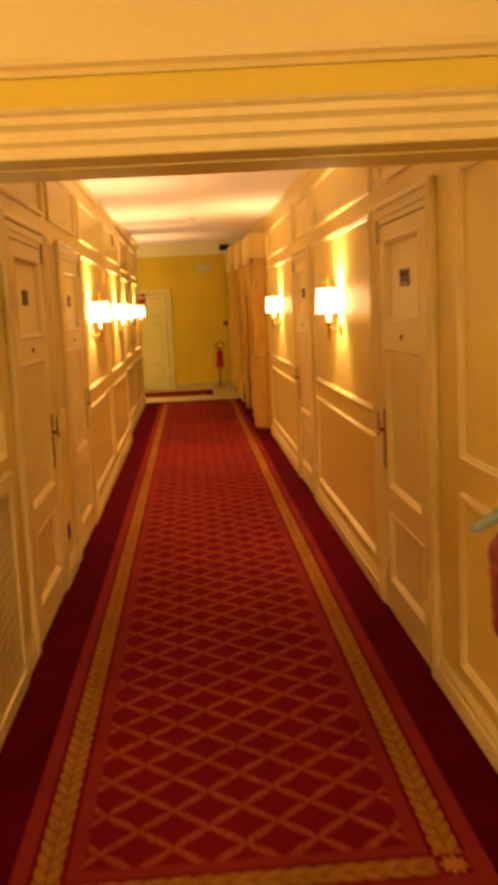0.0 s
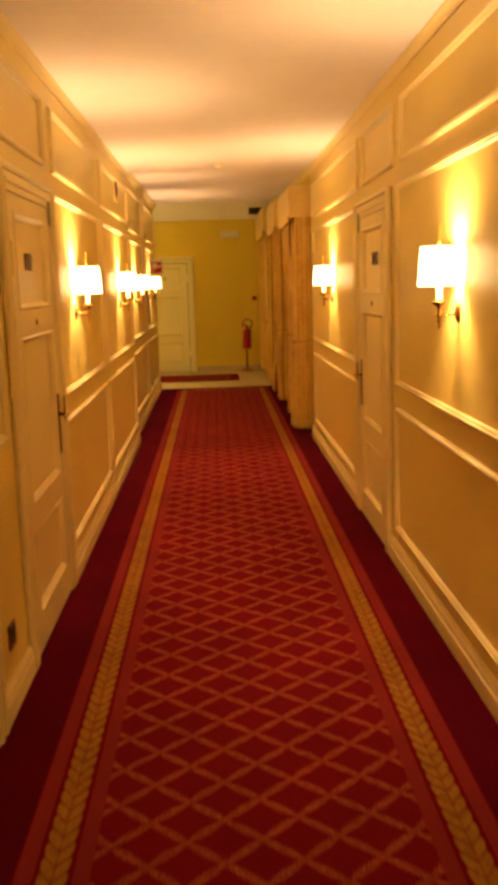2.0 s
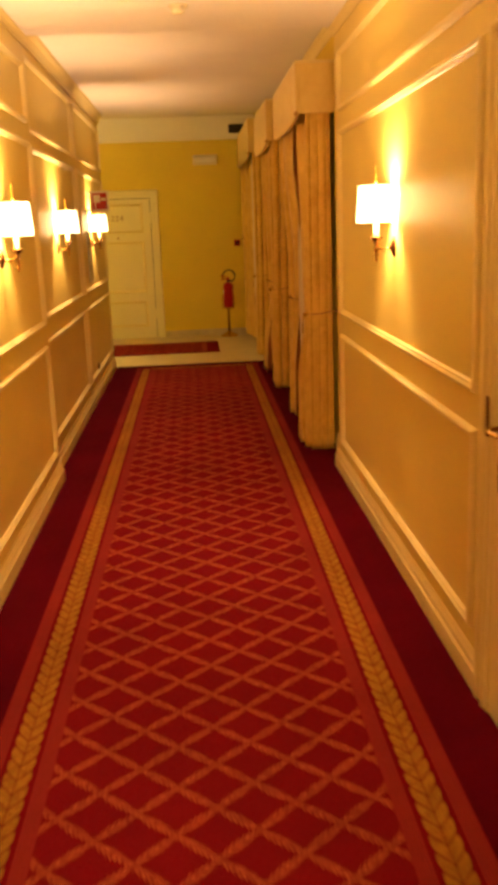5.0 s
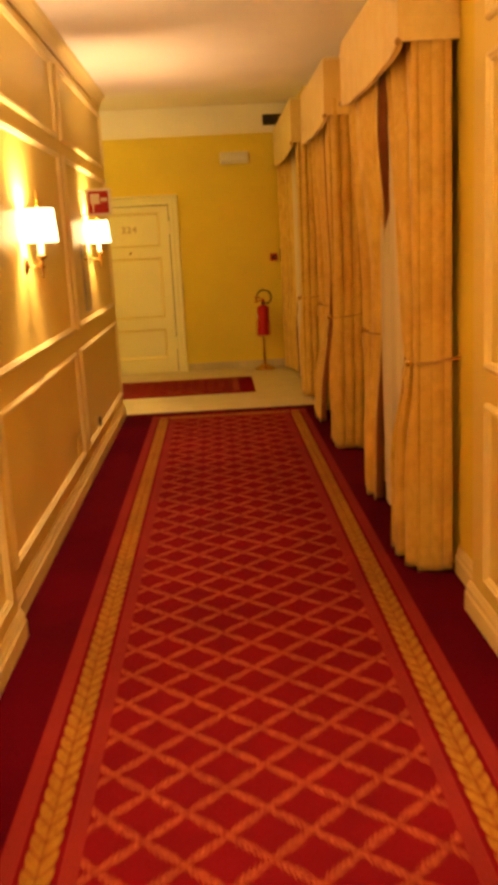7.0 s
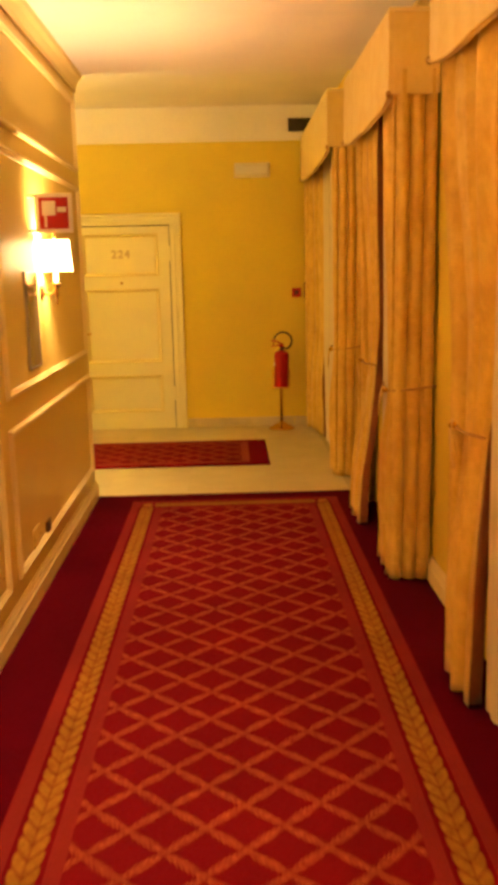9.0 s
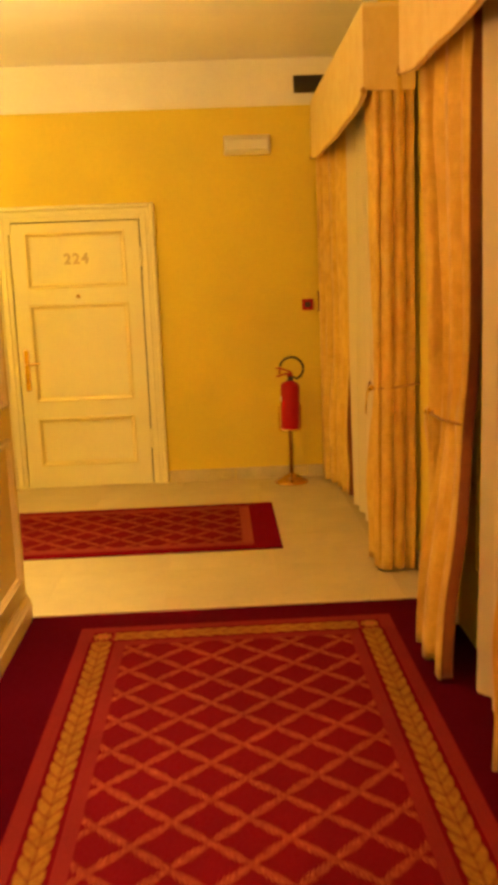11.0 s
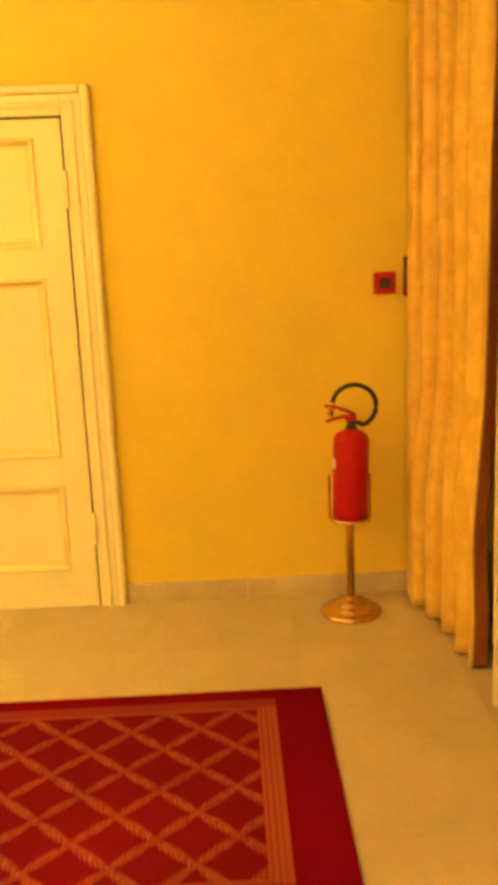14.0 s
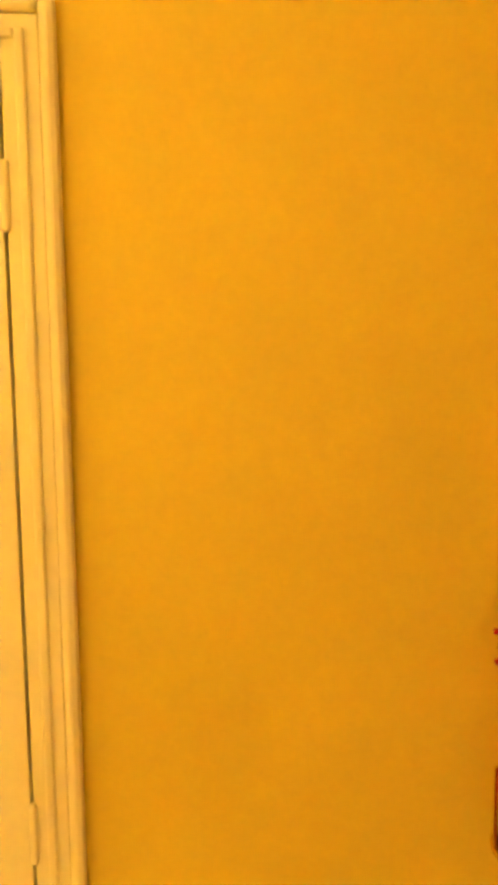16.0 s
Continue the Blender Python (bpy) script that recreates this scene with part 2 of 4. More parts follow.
def marble():
    m, nt, bsdf, vec = start("marble")
    info = nt.nodes.new("ShaderNodeObjectInfo")
    shift = nt.nodes.new("ShaderNodeVectorMath")
    shift.operation = "ADD"
    nt.links.new(vec, shift.inputs[0])
    scl = nt.nodes.new("ShaderNodeVectorMath")
    scl.operation = "SCALE"
    scl.inputs[0].default_value = (37.0, 19.0, 11.0)
    nt.links.new(info.outputs["Random"], scl.inputs["Scale"])
    nt.links.new(scl.outputs[0], shift.inputs[1])
    v = shift.outputs[0]
    cloud, vein, fine = noise_of(nt, v, 2.2, 6, 0.6), noise_of(nt, v, 5.0, 8, 0.7), noise_of(nt, v, 60, 3)
    col = blend(nt, spread(nt, cloud, 0.3, 0.7), (0.56, 0.455, 0.245), (0.49, 0.395, 0.21))
    col = blend(nt, mth(nt, "MULTIPLY", line(nt, vein, 0.5, 0.006, 0.03), 0.22), col, (0.42, 0.35, 0.23))
    k = mth(nt, "MULTIPLY", spread(nt, info.outputs["Random"], 0, 1, 0.98, 1.02), spread(nt, fine, 0.3, 0.7, 0.96, 1.04))
    nt.links.new(blend(nt, 1.0, col, k, "MULTIPLY"), bsdf.inputs["Base Color"])
    nt.links.new(spread(nt, cloud, 0.3, 0.7, 0.36, 0.48), bsdf.inputs["Roughness"])
    bsdf.inputs["Specular IOR Level"].default_value = 0.32
    bump(nt, bsdf, fine, 0.03, 0.001)
    return m


PANEL = surface("cream_panel_paint", (0.80, 0.64, 0.18), 0.40, big=0.05, fine=0.02, relief=0.05, depth=0.002, spec=0.3)
TRIM = surface("ivory_trim_paint", (0.84, 0.705, 0.32), 0.40, big=0.06, fine=0.03, relief=0.08)
DOORP = surface("ivory_door_paint", (0.85, 0.715, 0.33), 0.38, big=0.06, fine=0.03, relief=0.08)
# the door paint again, made lighter for the lobby's different light
DOORW = surface("lobby_lit_door_paint", (0.88, 0.83, 0.52), 0.42, big=0.04, fine=0.02, relief=0.06)
HALLP = surface("warm_hall_plaster", (0.83, 0.70, 0.32), 0.7, big=0.05, fine=0.02, relief=0.1)
DOORM = surface("cream_moulding_paint", (0.86, 0.765, 0.36), 0.42, big=0.04, fine=0.02, relief=0.06)
DULLBRASS = surface("tarnished_brass", (0.62, 0.41, 0.14), 0.12, 1.0, big=0.2, fine=0.1, relief=0.03)
AGED = surface("aged_brass", (0.26, 0.15, 0.05), 0.22, 1.0, big=0.2, fine=0.1, relief=0.03)
NUMBER = surface("dark_number_metal", (0.09, 0.045, 0.02), 0.35, 0.7, big=0.15, fine=0.1)
YELLOW = surface("yellow_wall_paint", (0.78, 0.615, 0.065), 0.6, big=0.06, fine=0.02, big_scale=0.9, relief=0.07)
PLASTER = surface("white_ceiling_plaster", (0.90, 0.86, 0.85), 0.8, big=0.04, fine=0.02, relief=0.1)
BRASS = surface("polished_brass", (0.86, 0.62, 0.25), 0.14, 1.0, big=0.1, fine=0.1, relief=0.03)
BRONZE = surface("dark_bronze", (0.22, 0.095, 0.035), 0.30, 0.9, big=0.15, fine=0.1, relief=0.05)
RED = surface("red_enamel", (0.42, 0.003, 0.009), 0.38, big=0.08, fine=0.04, relief=0.03, spec=0.3)
BLACK = surface("black_rubber_and_gap_shade", (0.02, 0.018, 0.016), 0.5, big=0.1, fine=0.1)
DARKBOX = surface("dark_brown_plastic", (0.05, 0.025, 0.015), 0.5)
WHITEP = surface("ivory_plastic", (0.80, 0.74, 0.58), 0.4, big=0.04, fine=0.02)
SIGNW = surface("sign_white", (0.78, 0.74, 0.68), 0.4, big=0.03, fine=0.02)
STEEL = surface("brushed_steel", (0.35, 0.32, 0.27), 0.35, 0.9, big=0.1, fine=0.08, stretch=(1, 1, 0.1))
NICHE = surface("grey_brown_glass", (0.16, 0.12, 0.08), 0.15, 0.3, big=0.1, fine=0.05)
SKIRT = surface("stone_skirting", (0.54, 0.45, 0.25), 0.4, big=0.15, fine=0.06, big_scale=4)
GROUT = surface("grout", (0.47, 0.39, 0.23), 0.8)
GREYBLUE = surface("grey_blue_strap", (0.22, 0.30, 0.30), 0.8)
CURTAIN = damask("gold_damask", (0.76, 0.53, 0.105), (0.65, 0.415, 0.07))
PELMET = damask("gold_pelmet_cloth", (0.84, 0.65, 0.23), (0.80, 0.60, 0.20))
# the gold cloth's deep fold shade, put into a red-brown colour
FOLDSHADE = damask("red_brown_fold_shade", (0.30, 0.085, 0.018), (0.25, 0.065, 0.014))
REDCLOTH = damask("red_patterned_cloth", (0.14, 0.003, 0.007), (0.20, 0.03, 0.03))
CORD = surface("brown_gold_cord", (0.52, 0.30, 0.08), 0.6, big=0.1, fine=0.3, fine_scale=120)
SHEER = sheer_material()
SHADE = glowing("lamp_shade_cloth", (1.0, 0.66, 0.30), 10.5, (0.8, 0.75, 0.6))
BULB = glowing("bulb_glass", (1.0, 0.66, 0.30), 20.0, (0.9, 0.9, 0.9))
GLASS = glass_material()
MARBLE = marble()
CARPET = plain_carpet()

# ---- geometry helpers ----


def box(bm, x0, x1, y0, y1, z0, z1, bevel=0.0):
    m = Matrix.Translation(((x0 + x1) / 2, (y0 + y1) / 2, (z0 + z1) / 2)) @ Matrix.Diagonal((abs(x1 - x0), abs(y1 - y0), abs(z1 - z0), 1))
    made = bmesh.ops.create_cube(bm, size=1, matrix=m)["verts"]
    if bevel:
        edges = list({e for v in made for e in v.link_edges})
        bmesh.ops.bevel(bm, geom=edges, offset=bevel, segments=2, affect="EDGES", profile=0.5)
    return bm


def cuboid(x0, x1, y0, y1, z0, z1, bevel=0.0):
    return box(bmesh.new(), x0, x1, y0, y1, z0, z1, bevel)


def mesh_of(name, bm, material, smooth=False):
    me = bpy.data.meshes.new(name)
    bmesh.ops.recalc_face_normals(bm, faces=bm.faces)
    bm.to_mesh(me)
    bm.free()
    if smooth:
        for p in me.polygons:
            p.use_smooth = True
    me.materials.append(material)
    return me


def part(name, bm, material, parent, label="", smooth=False, at=None):
    ob = new(name, mesh_of(name, bm, material, smooth))
    ob.parent = parent
    if at is not None:
        ob.matrix_basis = at
    return tagged(ob, label)


def thing(name, label, category, group="", kind="", at=None):
    ob = new(name)
    ob.empty_display_size = 0.1
    if at is not None:
        ob.matrix_basis = at
    return tagged(ob, label, category, group, kind)


def solid(name, bm, material, label="", kind="structure", category="", smooth=False):
    return tagged(new(name, mesh_of(name, bm, material, smooth)), label, category, "", kind)


def lathe(profile, steps=32, bm=None, centre=(0, 0)):
    """A turned shape round a vertical axis from (radius, height) pairs."""
    bm = bm or bmesh.new()
    rings = []
    for r, z in profile:
        rings.append([bm.verts.new((centre[0] + max(r, 1e-4) * math.cos(2 * math.pi * i / steps), centre[1] + max(r, 1e-4) * math.sin(2 * math.pi * i / steps), z)) for i in range(steps)])
    for a, b in zip(rings, rings[1:]):
        for i in range(steps):
            bm.faces.new((a[i], a[(i + 1) % steps], b[(i + 1) % steps], b[i]))
    if profile[0][0] > 1e-3:
        bm.faces.new(rings[0][::-1])
    if profile[-1][0] > 1e-3:
        bm.faces.new(rings[-1])
    return bm


def tube(points, radius, steps=10, bm=None):
    """A round rod along a line of points; radius may be a list."""
    bm = bm or bmesh.new()
    pts = [Vector(p) for p in points]
    rings = []
    for i, p in enumerate(pts):
        d = (pts[min(i + 1, len(pts) - 1)] - pts[max(i - 1, 0)]).normalized()
        side = d.cross(Vector((0, 0, 1)))
        side = side.normalized() if side.length > 0.05 else d.cross(Vector((1, 0, 0))).normalized()
        up = side.cross(d)
        r = radius[i] if isinstance(radius, (list, tuple)) else radius
        rings.append([bm.verts.new(p + r * (math.cos(2 * math.pi * k / steps) * side + math.sin(2 * math.pi * k / steps) * up)) for k in range(steps)])
    for a, b in zip(rings, rings[1:]):
        for k in range(steps):
            bm.faces.new((a[k], a[(k + 1) % steps], b[(k + 1) % steps], b[k]))
    bm.faces.new(rings[0][::-1])
    bm.faces.new(rings[-1])
    return bm


MOULD = ((0.0, 0.0), (0.003, 0.012), (0.010, 0.020), (0.020, 0.022), (0.027, 0.014), (0.034, 0.012), (0.040, 0.0))


def moulding(u0, u1, z0, z1, profile=MOULD, base=-0.002):
    """A mitred frame in the local x-z plane, standing out along +y."""
    bm = bmesh.new()
    rings = []
    for d, h in profile:
        rings.append([bm.verts.new((u, h if h else base, z)) for u, z in ((u0 + d, z0 + d), (u1 - d, z0 + d), (u1 - d, z1 - d), (u0 + d, z1 - d))])
    for a, b in zip(rings, rings[1:]):
        for i in range(4):
            bm.faces.new((a[i], a[(i + 1) % 4], b[(i + 1) % 4], b[i]))
    return bm


def strip(profile, length, bm=None):
    """A straight length along local x of a section given as (out, up) pairs, closed at the back."""
    bm = bm or bmesh.new()
    ends = [[bm.verts.new((x, o, z)) for o, z in profile] for x in (0, length)]
    n = len(profile)
    for i in range(n):
        bm.faces.new((ends[0][i], ends[0][(i + 1) % n], ends[1][(i + 1) % n], ends[1][i]))
    bm.faces.new(ends[0])
    bm.faces.new(ends[1][::-1])
    return bm


def east(y, x=1.40, z=0.0):
    """A pose on the east wall: local x runs along +y, local y into the corridor."""
    return pose(x, y, z, 0, 0, 90)


def west(y, x=-0.50, z=0.0):
    """A pose on the west wall: local x runs along -y, local y into the corridor."""
    return pose(x, y, z, 0, 0, -90)


def north(x, y=21.073, z=0.0):
    """A pose on the north wall: local x runs along -x, local y towards the corridor."""
    return pose(x, y, z, 0, 0, 180)


def wall_along_y(name, material, x0, x1, y0, y1, z1, holes, label):
    bm = bmesh.new()
    y = y0
    for a, b, za, zb in sorted(holes):
        if a > y:
            box(bm, x0, x1, y, a, 0, z1)
        if za > 0.001:
            box(bm, x0, x1, a, b, 0, za)
        if zb < z1:
            box(bm, x0, x1, a, b, zb, z1)
        y = b
    if y < y1:
        box(bm, x0, x1, y, y1, 0, z1)
    return solid(name, bm, material, label)


def wall_along_x(name, material, x0, x1, y0, y1, z1, holes, label):
    bm = bmesh.new()
    x = x0
    for a, b, za, zb in sorted(holes):
        if a > x:
            box(bm, x, a, y0, y1, 0, z1)
        if za > 0.001:
            box(bm, a, b, y0, y1, 0, za)
        if zb < z1:
            box(bm, a, b, y0, y1, zb, z1)
        x = b
    if x < x1:
        box(bm, x, x1, y0, y1, 0, z1)
    return solid(name, bm, material, label)


# ---- the plan, in metres ----
XE, XW, XE2, XW2 = 1.40, -0.50, 1.47, -0.56
Y_IN, Y_JOG, Y_END, Y_N = 3.50, 13.17, 18.21, 21.073
Z_A, Z_B, Z_L = 2.79, 2.915, 3.19
LOBBY_W = -3.2
E_DOORS = ((5.11, 6.08), (8.97, 9.94))
W_DOORS = ((5.72, 6.70), (7.48, 8.45))
N_DOOR = (-1.13, -0.13)
DOOR_H = 2.07
WINDOWS = ((13.85, 15.05), (16.5, 17.6), (18.95, 20.65))

wall_east = wall_along_y("wall_east", PANEL, XE, XE + 0.2, 3.16, Y_JOG, 3.0, [(a, b, 0, DOOR_H) for a, b in E_DOORS], "cream painted panelled corridor wall with two doors")
wall_west = wall_along_y("wall_west", PANEL, XW - 0.2, XW, 3.62, Y_JOG, 3.0, [(a, b, 0, DOOR_H) for a, b in W_DOORS], "cream painted panelled corridor wall with two doors")
wall_west_far = wall_along_y("wall_west_far", PANEL, XW2 - 0.14, XW2, Y_JOG, Y_END, 3.0, [], "cream painted panelled wall ending at the lobby")
wall_east_far = wall_along_y("wall_east_far", YELLOW, XE2, XE2 + 0.3, Y_JOG, Y_N, 3.3, [(a, b, 0.35, 2.5) for a, b in WINDOWS], "yellow painted window wall behind the curtains")
wall_north = wall_along_x("wall_north", YELLOW, LOBBY_W - 0.2, XE2 + 0.3, Y_N, Y_N + 0.2, 3.4, [(N_DOOR[0], N_DOOR[1], 0, DOOR_H)], "deep yellow painted end wall of the lobby")
wall_lobby_west = wall_along_y("wall_lobby_west", YELLOW, LOBBY_W - 0.2, LOBBY_W, Y_END - 0.2, Y_N, 3.4, [], "yellow painted side wall of the lobby")
wall_lobby_south = wall_along_x("wall_lobby_south", YELLOW, LOBBY_W, XW2 - 0.14, Y_END - 0.2, Y_END - 0.003, 3.4, [], "yellow painted lobby wall beside the corridor")
TURN_IN = Matrix.Translation((0.53, 3.40, 0)) @ pose(0, 0, 0, 0, 0, -4.2) @ Matrix.Translation((-0.53, -3.40, 0))
wall_entrance = wall_along_x("wall_entrance", HALLP, -2.4, 3.2, 3.30, Y_IN + 0.16, 3.2, [(-0.36, 1.22, 0, 2.03)], "warm yellow plaster wall pierced by the corridor doorway")
wall_entrance.matrix_basis = TURN_IN
solid("wall_hall_south", cuboid(-2.4, 3.2, -1.7, -1.5, 0, 3.2), HALLP, "warm yellow plaster wall of the entrance hall")
solid("wall_hall_west", cuboid(-2.4, -2.2, -1.5, 4.1, 0, 3.2), HALLP, "warm yellow plaster wall of the entrance hall")
solid("wall_hall_east", cuboid(3.0, 3.2, -1.5, 3.3, 0, 3.2), HALLP, "warm yellow plaster wall of the entrance hall")

solid("ceiling_corridor", cuboid(XW - 0.2, XE + 0.2, 3.24, Y_JOG, Z_A, Z_A + 0.22), PLASTER, "white plaster corridor ceiling")
solid("ceiling_corridor_far", cuboid(XW2 - 0.2, XE2 + 0.3, Y_JOG + 0.002, Y_END, Z_B, Z_B + 0.4), PLASTER, "white plaster corridor ceiling, a little higher")
solid("ceiling_lobby", cuboid(LOBBY_W - 0.2, XE2 + 0.3, Y_END + 0.002, Y_N + 0.2, Z_L, Z_L + 0.15), PLASTER, "white plaster lobby ceiling")
solid("ceiling_hall", cuboid(-2.4, 3.2, -1.7, 4.2, 3.06, 3.15), PLASTER, "white plaster hall ceiling")

solid("ground", cuboid(-4, 4, -2, 22, -0.25, -0.05), GROUT, "concrete slab under the floors")
carpet = solid("carpet", cuboid(XW - 0.19, XE2 + 0.1, -1.5, Y_END, -0.05, 0.0), CARPET, "dark red fitted carpet along the corridor", category="carpet")
solid("trim_threshold", cuboid(XW2, XE2 + 0.1, Y_END + 0.001, Y_END + 0.028, -0.05, 0.006, 0.002), SKIRT, "narrow stone strip where the carpet meets the marble")

# frieze above the yellow wall of the lobby
solid("trim_frieze", cuboid(LOBBY_W, XE2, Y_N - 0.012, Y_N, 2.855, Z_L - 0.002), PLASTER, "cream band along the top of the yellow wall")
solid("trim_frieze_south", cuboid(LOBBY_W, XW2 - 0.141, Y_END - 0.002, Y_END + 0.010, 2.855, Z_L - 0.002), PLASTER, "cream band along the top of the yellow wall")

# ---- panelling of the corridor ----
LOW, UP, FRIEZE = (0.20, 0.93), (1.05, 2.175), (2.275, 2.625)


def panel_frames(parent, place, x, ranges, z):
    for a, b in ranges:
        ob = part("panel_moulding", moulding(0, b - a, z[0], z[1]), TRIM, parent)
        ob.matrix_basis = place(a if place is east else b, x)


for z in (LOW, UP):
    panel_frames(wall_east, east, XE, ((3.62, 4.68), (6.30, 8.70), (10.17, 12.97)), z)
    panel_frames(wall_west, west, XW, ((8.64, 10.62), (10.76, 13.05)), z)
panel_frames(wall_west, west, XW, ((3.90, 5.33),), UP)
panel_frames(wall_west, west, XW, ((6.98, 7.24),), (1.05, 2.175))
panel_frames(wall_east, east, XE, ((3.62, 4.62), (4.86, 6.10), (6.32, 8.60), (8.80, 9.86), (10.04, 12.98)), FRIEZE)
panel_frames(wall_west, west, XW, ((3.90, 5.35), (5.52, 6.90), (7.13, 8.46), (8.72, 10.62), (10.82, 13.02)), FRIEZE)
for z in ((0.215, 0.915), (1.05, 2.185), (2.27, 2.745)):
    panel_frames(wall_west_far, west, XW2, ((13.42, 15.62), (15.80, 18.10)), z)

BASE = ((0, 0), (0.026, 0), (0.026, 0.075), (0.020, 0.085), (0.018, 0.105), (0.010, 0.118), (0.006, 0.126), (0, 0.126))


def crown(h):
    k = min(1.0, h / 0.11)
    return ((0, -h), (0.012 * k, -h), (0.016 * k, -h * 0.75), (0.035 * k, -h * 0.4), (0.055 * k, -h * 0.25), (0.062 * k, -h * 0.05), (0.062 * k, -0.002), (0, -0.002))


def run_of(name, section, place, x, a, b, z=0.0, material=TRIM, label="cream painted moulded skirting board"):
    ob = solid(name, strip(section, b - a), material, label)
    ob.matrix_basis = place(a if place is east else b, x, z)
    return ob


C = 0.115  # width of a door casing
for a, b in ((3.32, E_DOORS[0][0] - C), (E_DOORS[0][1] + C, E_DOORS[1][0] - C), (E_DOORS[1][1] + C, Y_JOG + 0.026)):
    run_of("baseboard", BASE, east, XE, a, b)
for a, b in ((5.36, W_DOORS[0][0] - C), (W_DOORS[0][1] + C, W_DOORS[1][0] - C), (W_DOORS[1][1] + C, Y_JOG + 0.026)):
    run_of("baseboard", BASE, west, XW, a, b)
run_of("baseboard", BASE, west, XW2, Y_JOG + 0.026, Y_END)
for a, b in ((Y_JOG + 0.026, 13.62), (15.34, 16.25), (17.86, 18.21)):
    run_of("baseboard", BASE, east, XE2, a, b)
for place, x in ((east, XE), (west, XW)):
    run_of("trim_cornice", crown(0.055), place, x, 3.34 if place is east else 3.78, Y_JOG, Z_A, TRIM, "narrow moulded cornice under the ceiling")
run_of("trim_cornice", crown(0.11), west, XW2, Y_JOG + 0.002, Y_END, Z_B, TRIM, "narrow moulded cornice under the ceiling")
run_of("trim_cornice", crown(0.08), east, XE2, Y_JOG + 0.002, Y_END, Z_B, TRIM, "narrow moulded cornice under the ceiling")

# stone skirting of the lobby
SK = ((0, 0), (0.014, 0), (0.014, 0.09), (0.010, 0.096), (0, 0.096))
for i, (a, b) in enumerate(((-0.008, 0.52), (0.524, 1.10), (1.104, XE2), (LOBBY_W, N_DOOR[0] - C - 0.005))):
    ob = solid("trim_skirting", strip(SK, b - a), SKIRT, "worn stone skirting below the yellow wall")
    ob.matrix_basis = north(b, Y_N, 0.0)
for a, b in ((Y_END, 19.2), (19.204, Y_N - 0.015)):
    ob = solid("trim_skirting", strip(SK, b - a), SKIRT, "worn stone skirting below the yellow wall")
    ob.matrix_basis = east(a, XE2)


# ---- the doorway from the hall ----
def doorway():
    frame_ob = thing("doorway_frame", "ivory stepped timber frame of the corridor doorway", "door frame", kind="structure", at=TURN_IN)
    fascia = ((0, 0), (0.028, 0), (0.030, 0.004), (0.030, 0.024), (0.036, 0.031), (0.040, 0.034), (0.040, 0.056), (0.047, 0.064), (0.052, 0.068), (0.053, 0.084), (0.062, 0.092), (0.066, 0.100), (0, 0.100))
    part("head_casing", strip(fascia, 1.78), TRIM, frame_ob).matrix_basis = pose(1.32, 3.30, 2.0125, 0, 0, 180)
    for x0, x1 in ((-0.46, -0.362), (1.222, 1.32)):
        part("jamb_casing", cuboid(x0, x1, 3.265, 3.301, 0, 2.010, 0.006), TRIM, frame_ob)
    part("frieze_band", cuboid(-0.46, 1.32, 3.288, 3.301, 2.113, 2.183), YELLOW, frame_ob, "yellow painted frieze band")
    sec = ((0, 0), (0.020, 0.0), (0.026, 0.012), (0.040, 0.020), (0.044, 0.034), (0, 0.036))
    ob = part("cap_moulding", strip(sec, 1.86), TRIM, frame_ob)
    ob.matrix_basis = pose(1.36, 3.30, 2.184, 0, 0, 180)
    part("head_lining", cuboid(-0.36, 1.22, 3.32, 3.65, 2.021, 2.0295, 0.003), TRIM, frame_ob)
    part("stop_bead", cuboid(-0.36, 1.22, 3.44, 3.475, 2.0155, 2.0205, 0.001), TRIM, frame_ob)
    for x0, x1 in ((-0.3595, -0.345), (1.205, 1.2195)):
        part("jamb_lining", cuboid(x0, x1, 3.32, 3.65, 0, 2.015, 0.002), TRIM, frame_ob)
    part("latch_bracket", cuboid(1.114, 1.204, 3.43, 3.47, 1.945, 1.984, 0.003), DARKBOX, frame_ob, "dark brown metal latch bracket")
    return frame_ob


doorway()

pouch = thing("cloth_pouch", "red patterned cloth pouch hung from a grey strap in the doorway", "pouch", at=pose(1.15, 3.26, 0))
bm = bmesh.new()
for i in range(5):
    bmesh.ops.create_uvsphere(bm, u_segments=16, v_segments=10, radius=1, matrix=Matrix.Translation((-0.03 - 0.008 * i * 0.3, 0.0, 0.925 + 0.042 * i)) @ Matrix.Diagonal((0.085, 0.030, 0.07, 1)))
part("bag", bm, REDCLOTH, pouch, smooth=True)
part("strap", tube([(0.005, 0, 1.25), (-0.06, 0, 1.21), (-0.10, 0, 1.18), (-0.15, 0, 1.155), (-0.165, 0, 1.148)], [0.010, 0.014, 0.014, 0.011, 0.005]), GREYBLUE, pouch, "grey-blue cloth strap")


# ---- doors ----
def number_mesh(text, size, depth):
    cu = bpy.data.curves.new("number", "FONT")
    cu.body, cu.size, cu.extrude, cu.align_x, cu.align_y, cu.space_character = text, size, depth, "CENTER", "CENTER", 1.2
    cu.offset = 0.0035
    ob = bpy.data.objects.new("number", cu)
    scene.collection.objects.link(ob)
    dg = bpy.context.evaluated_depsgraph_get()
    me = bpy.data.meshes.new_from_object(ob.evaluated_get(dg))
    bpy.data.objects.remove(ob)
    return me


FACE = Matrix(((-1, 0, 0, 0), (0, 0, 1, 0), (0, 1, 0, 0), (0, 0, 0, 1)))


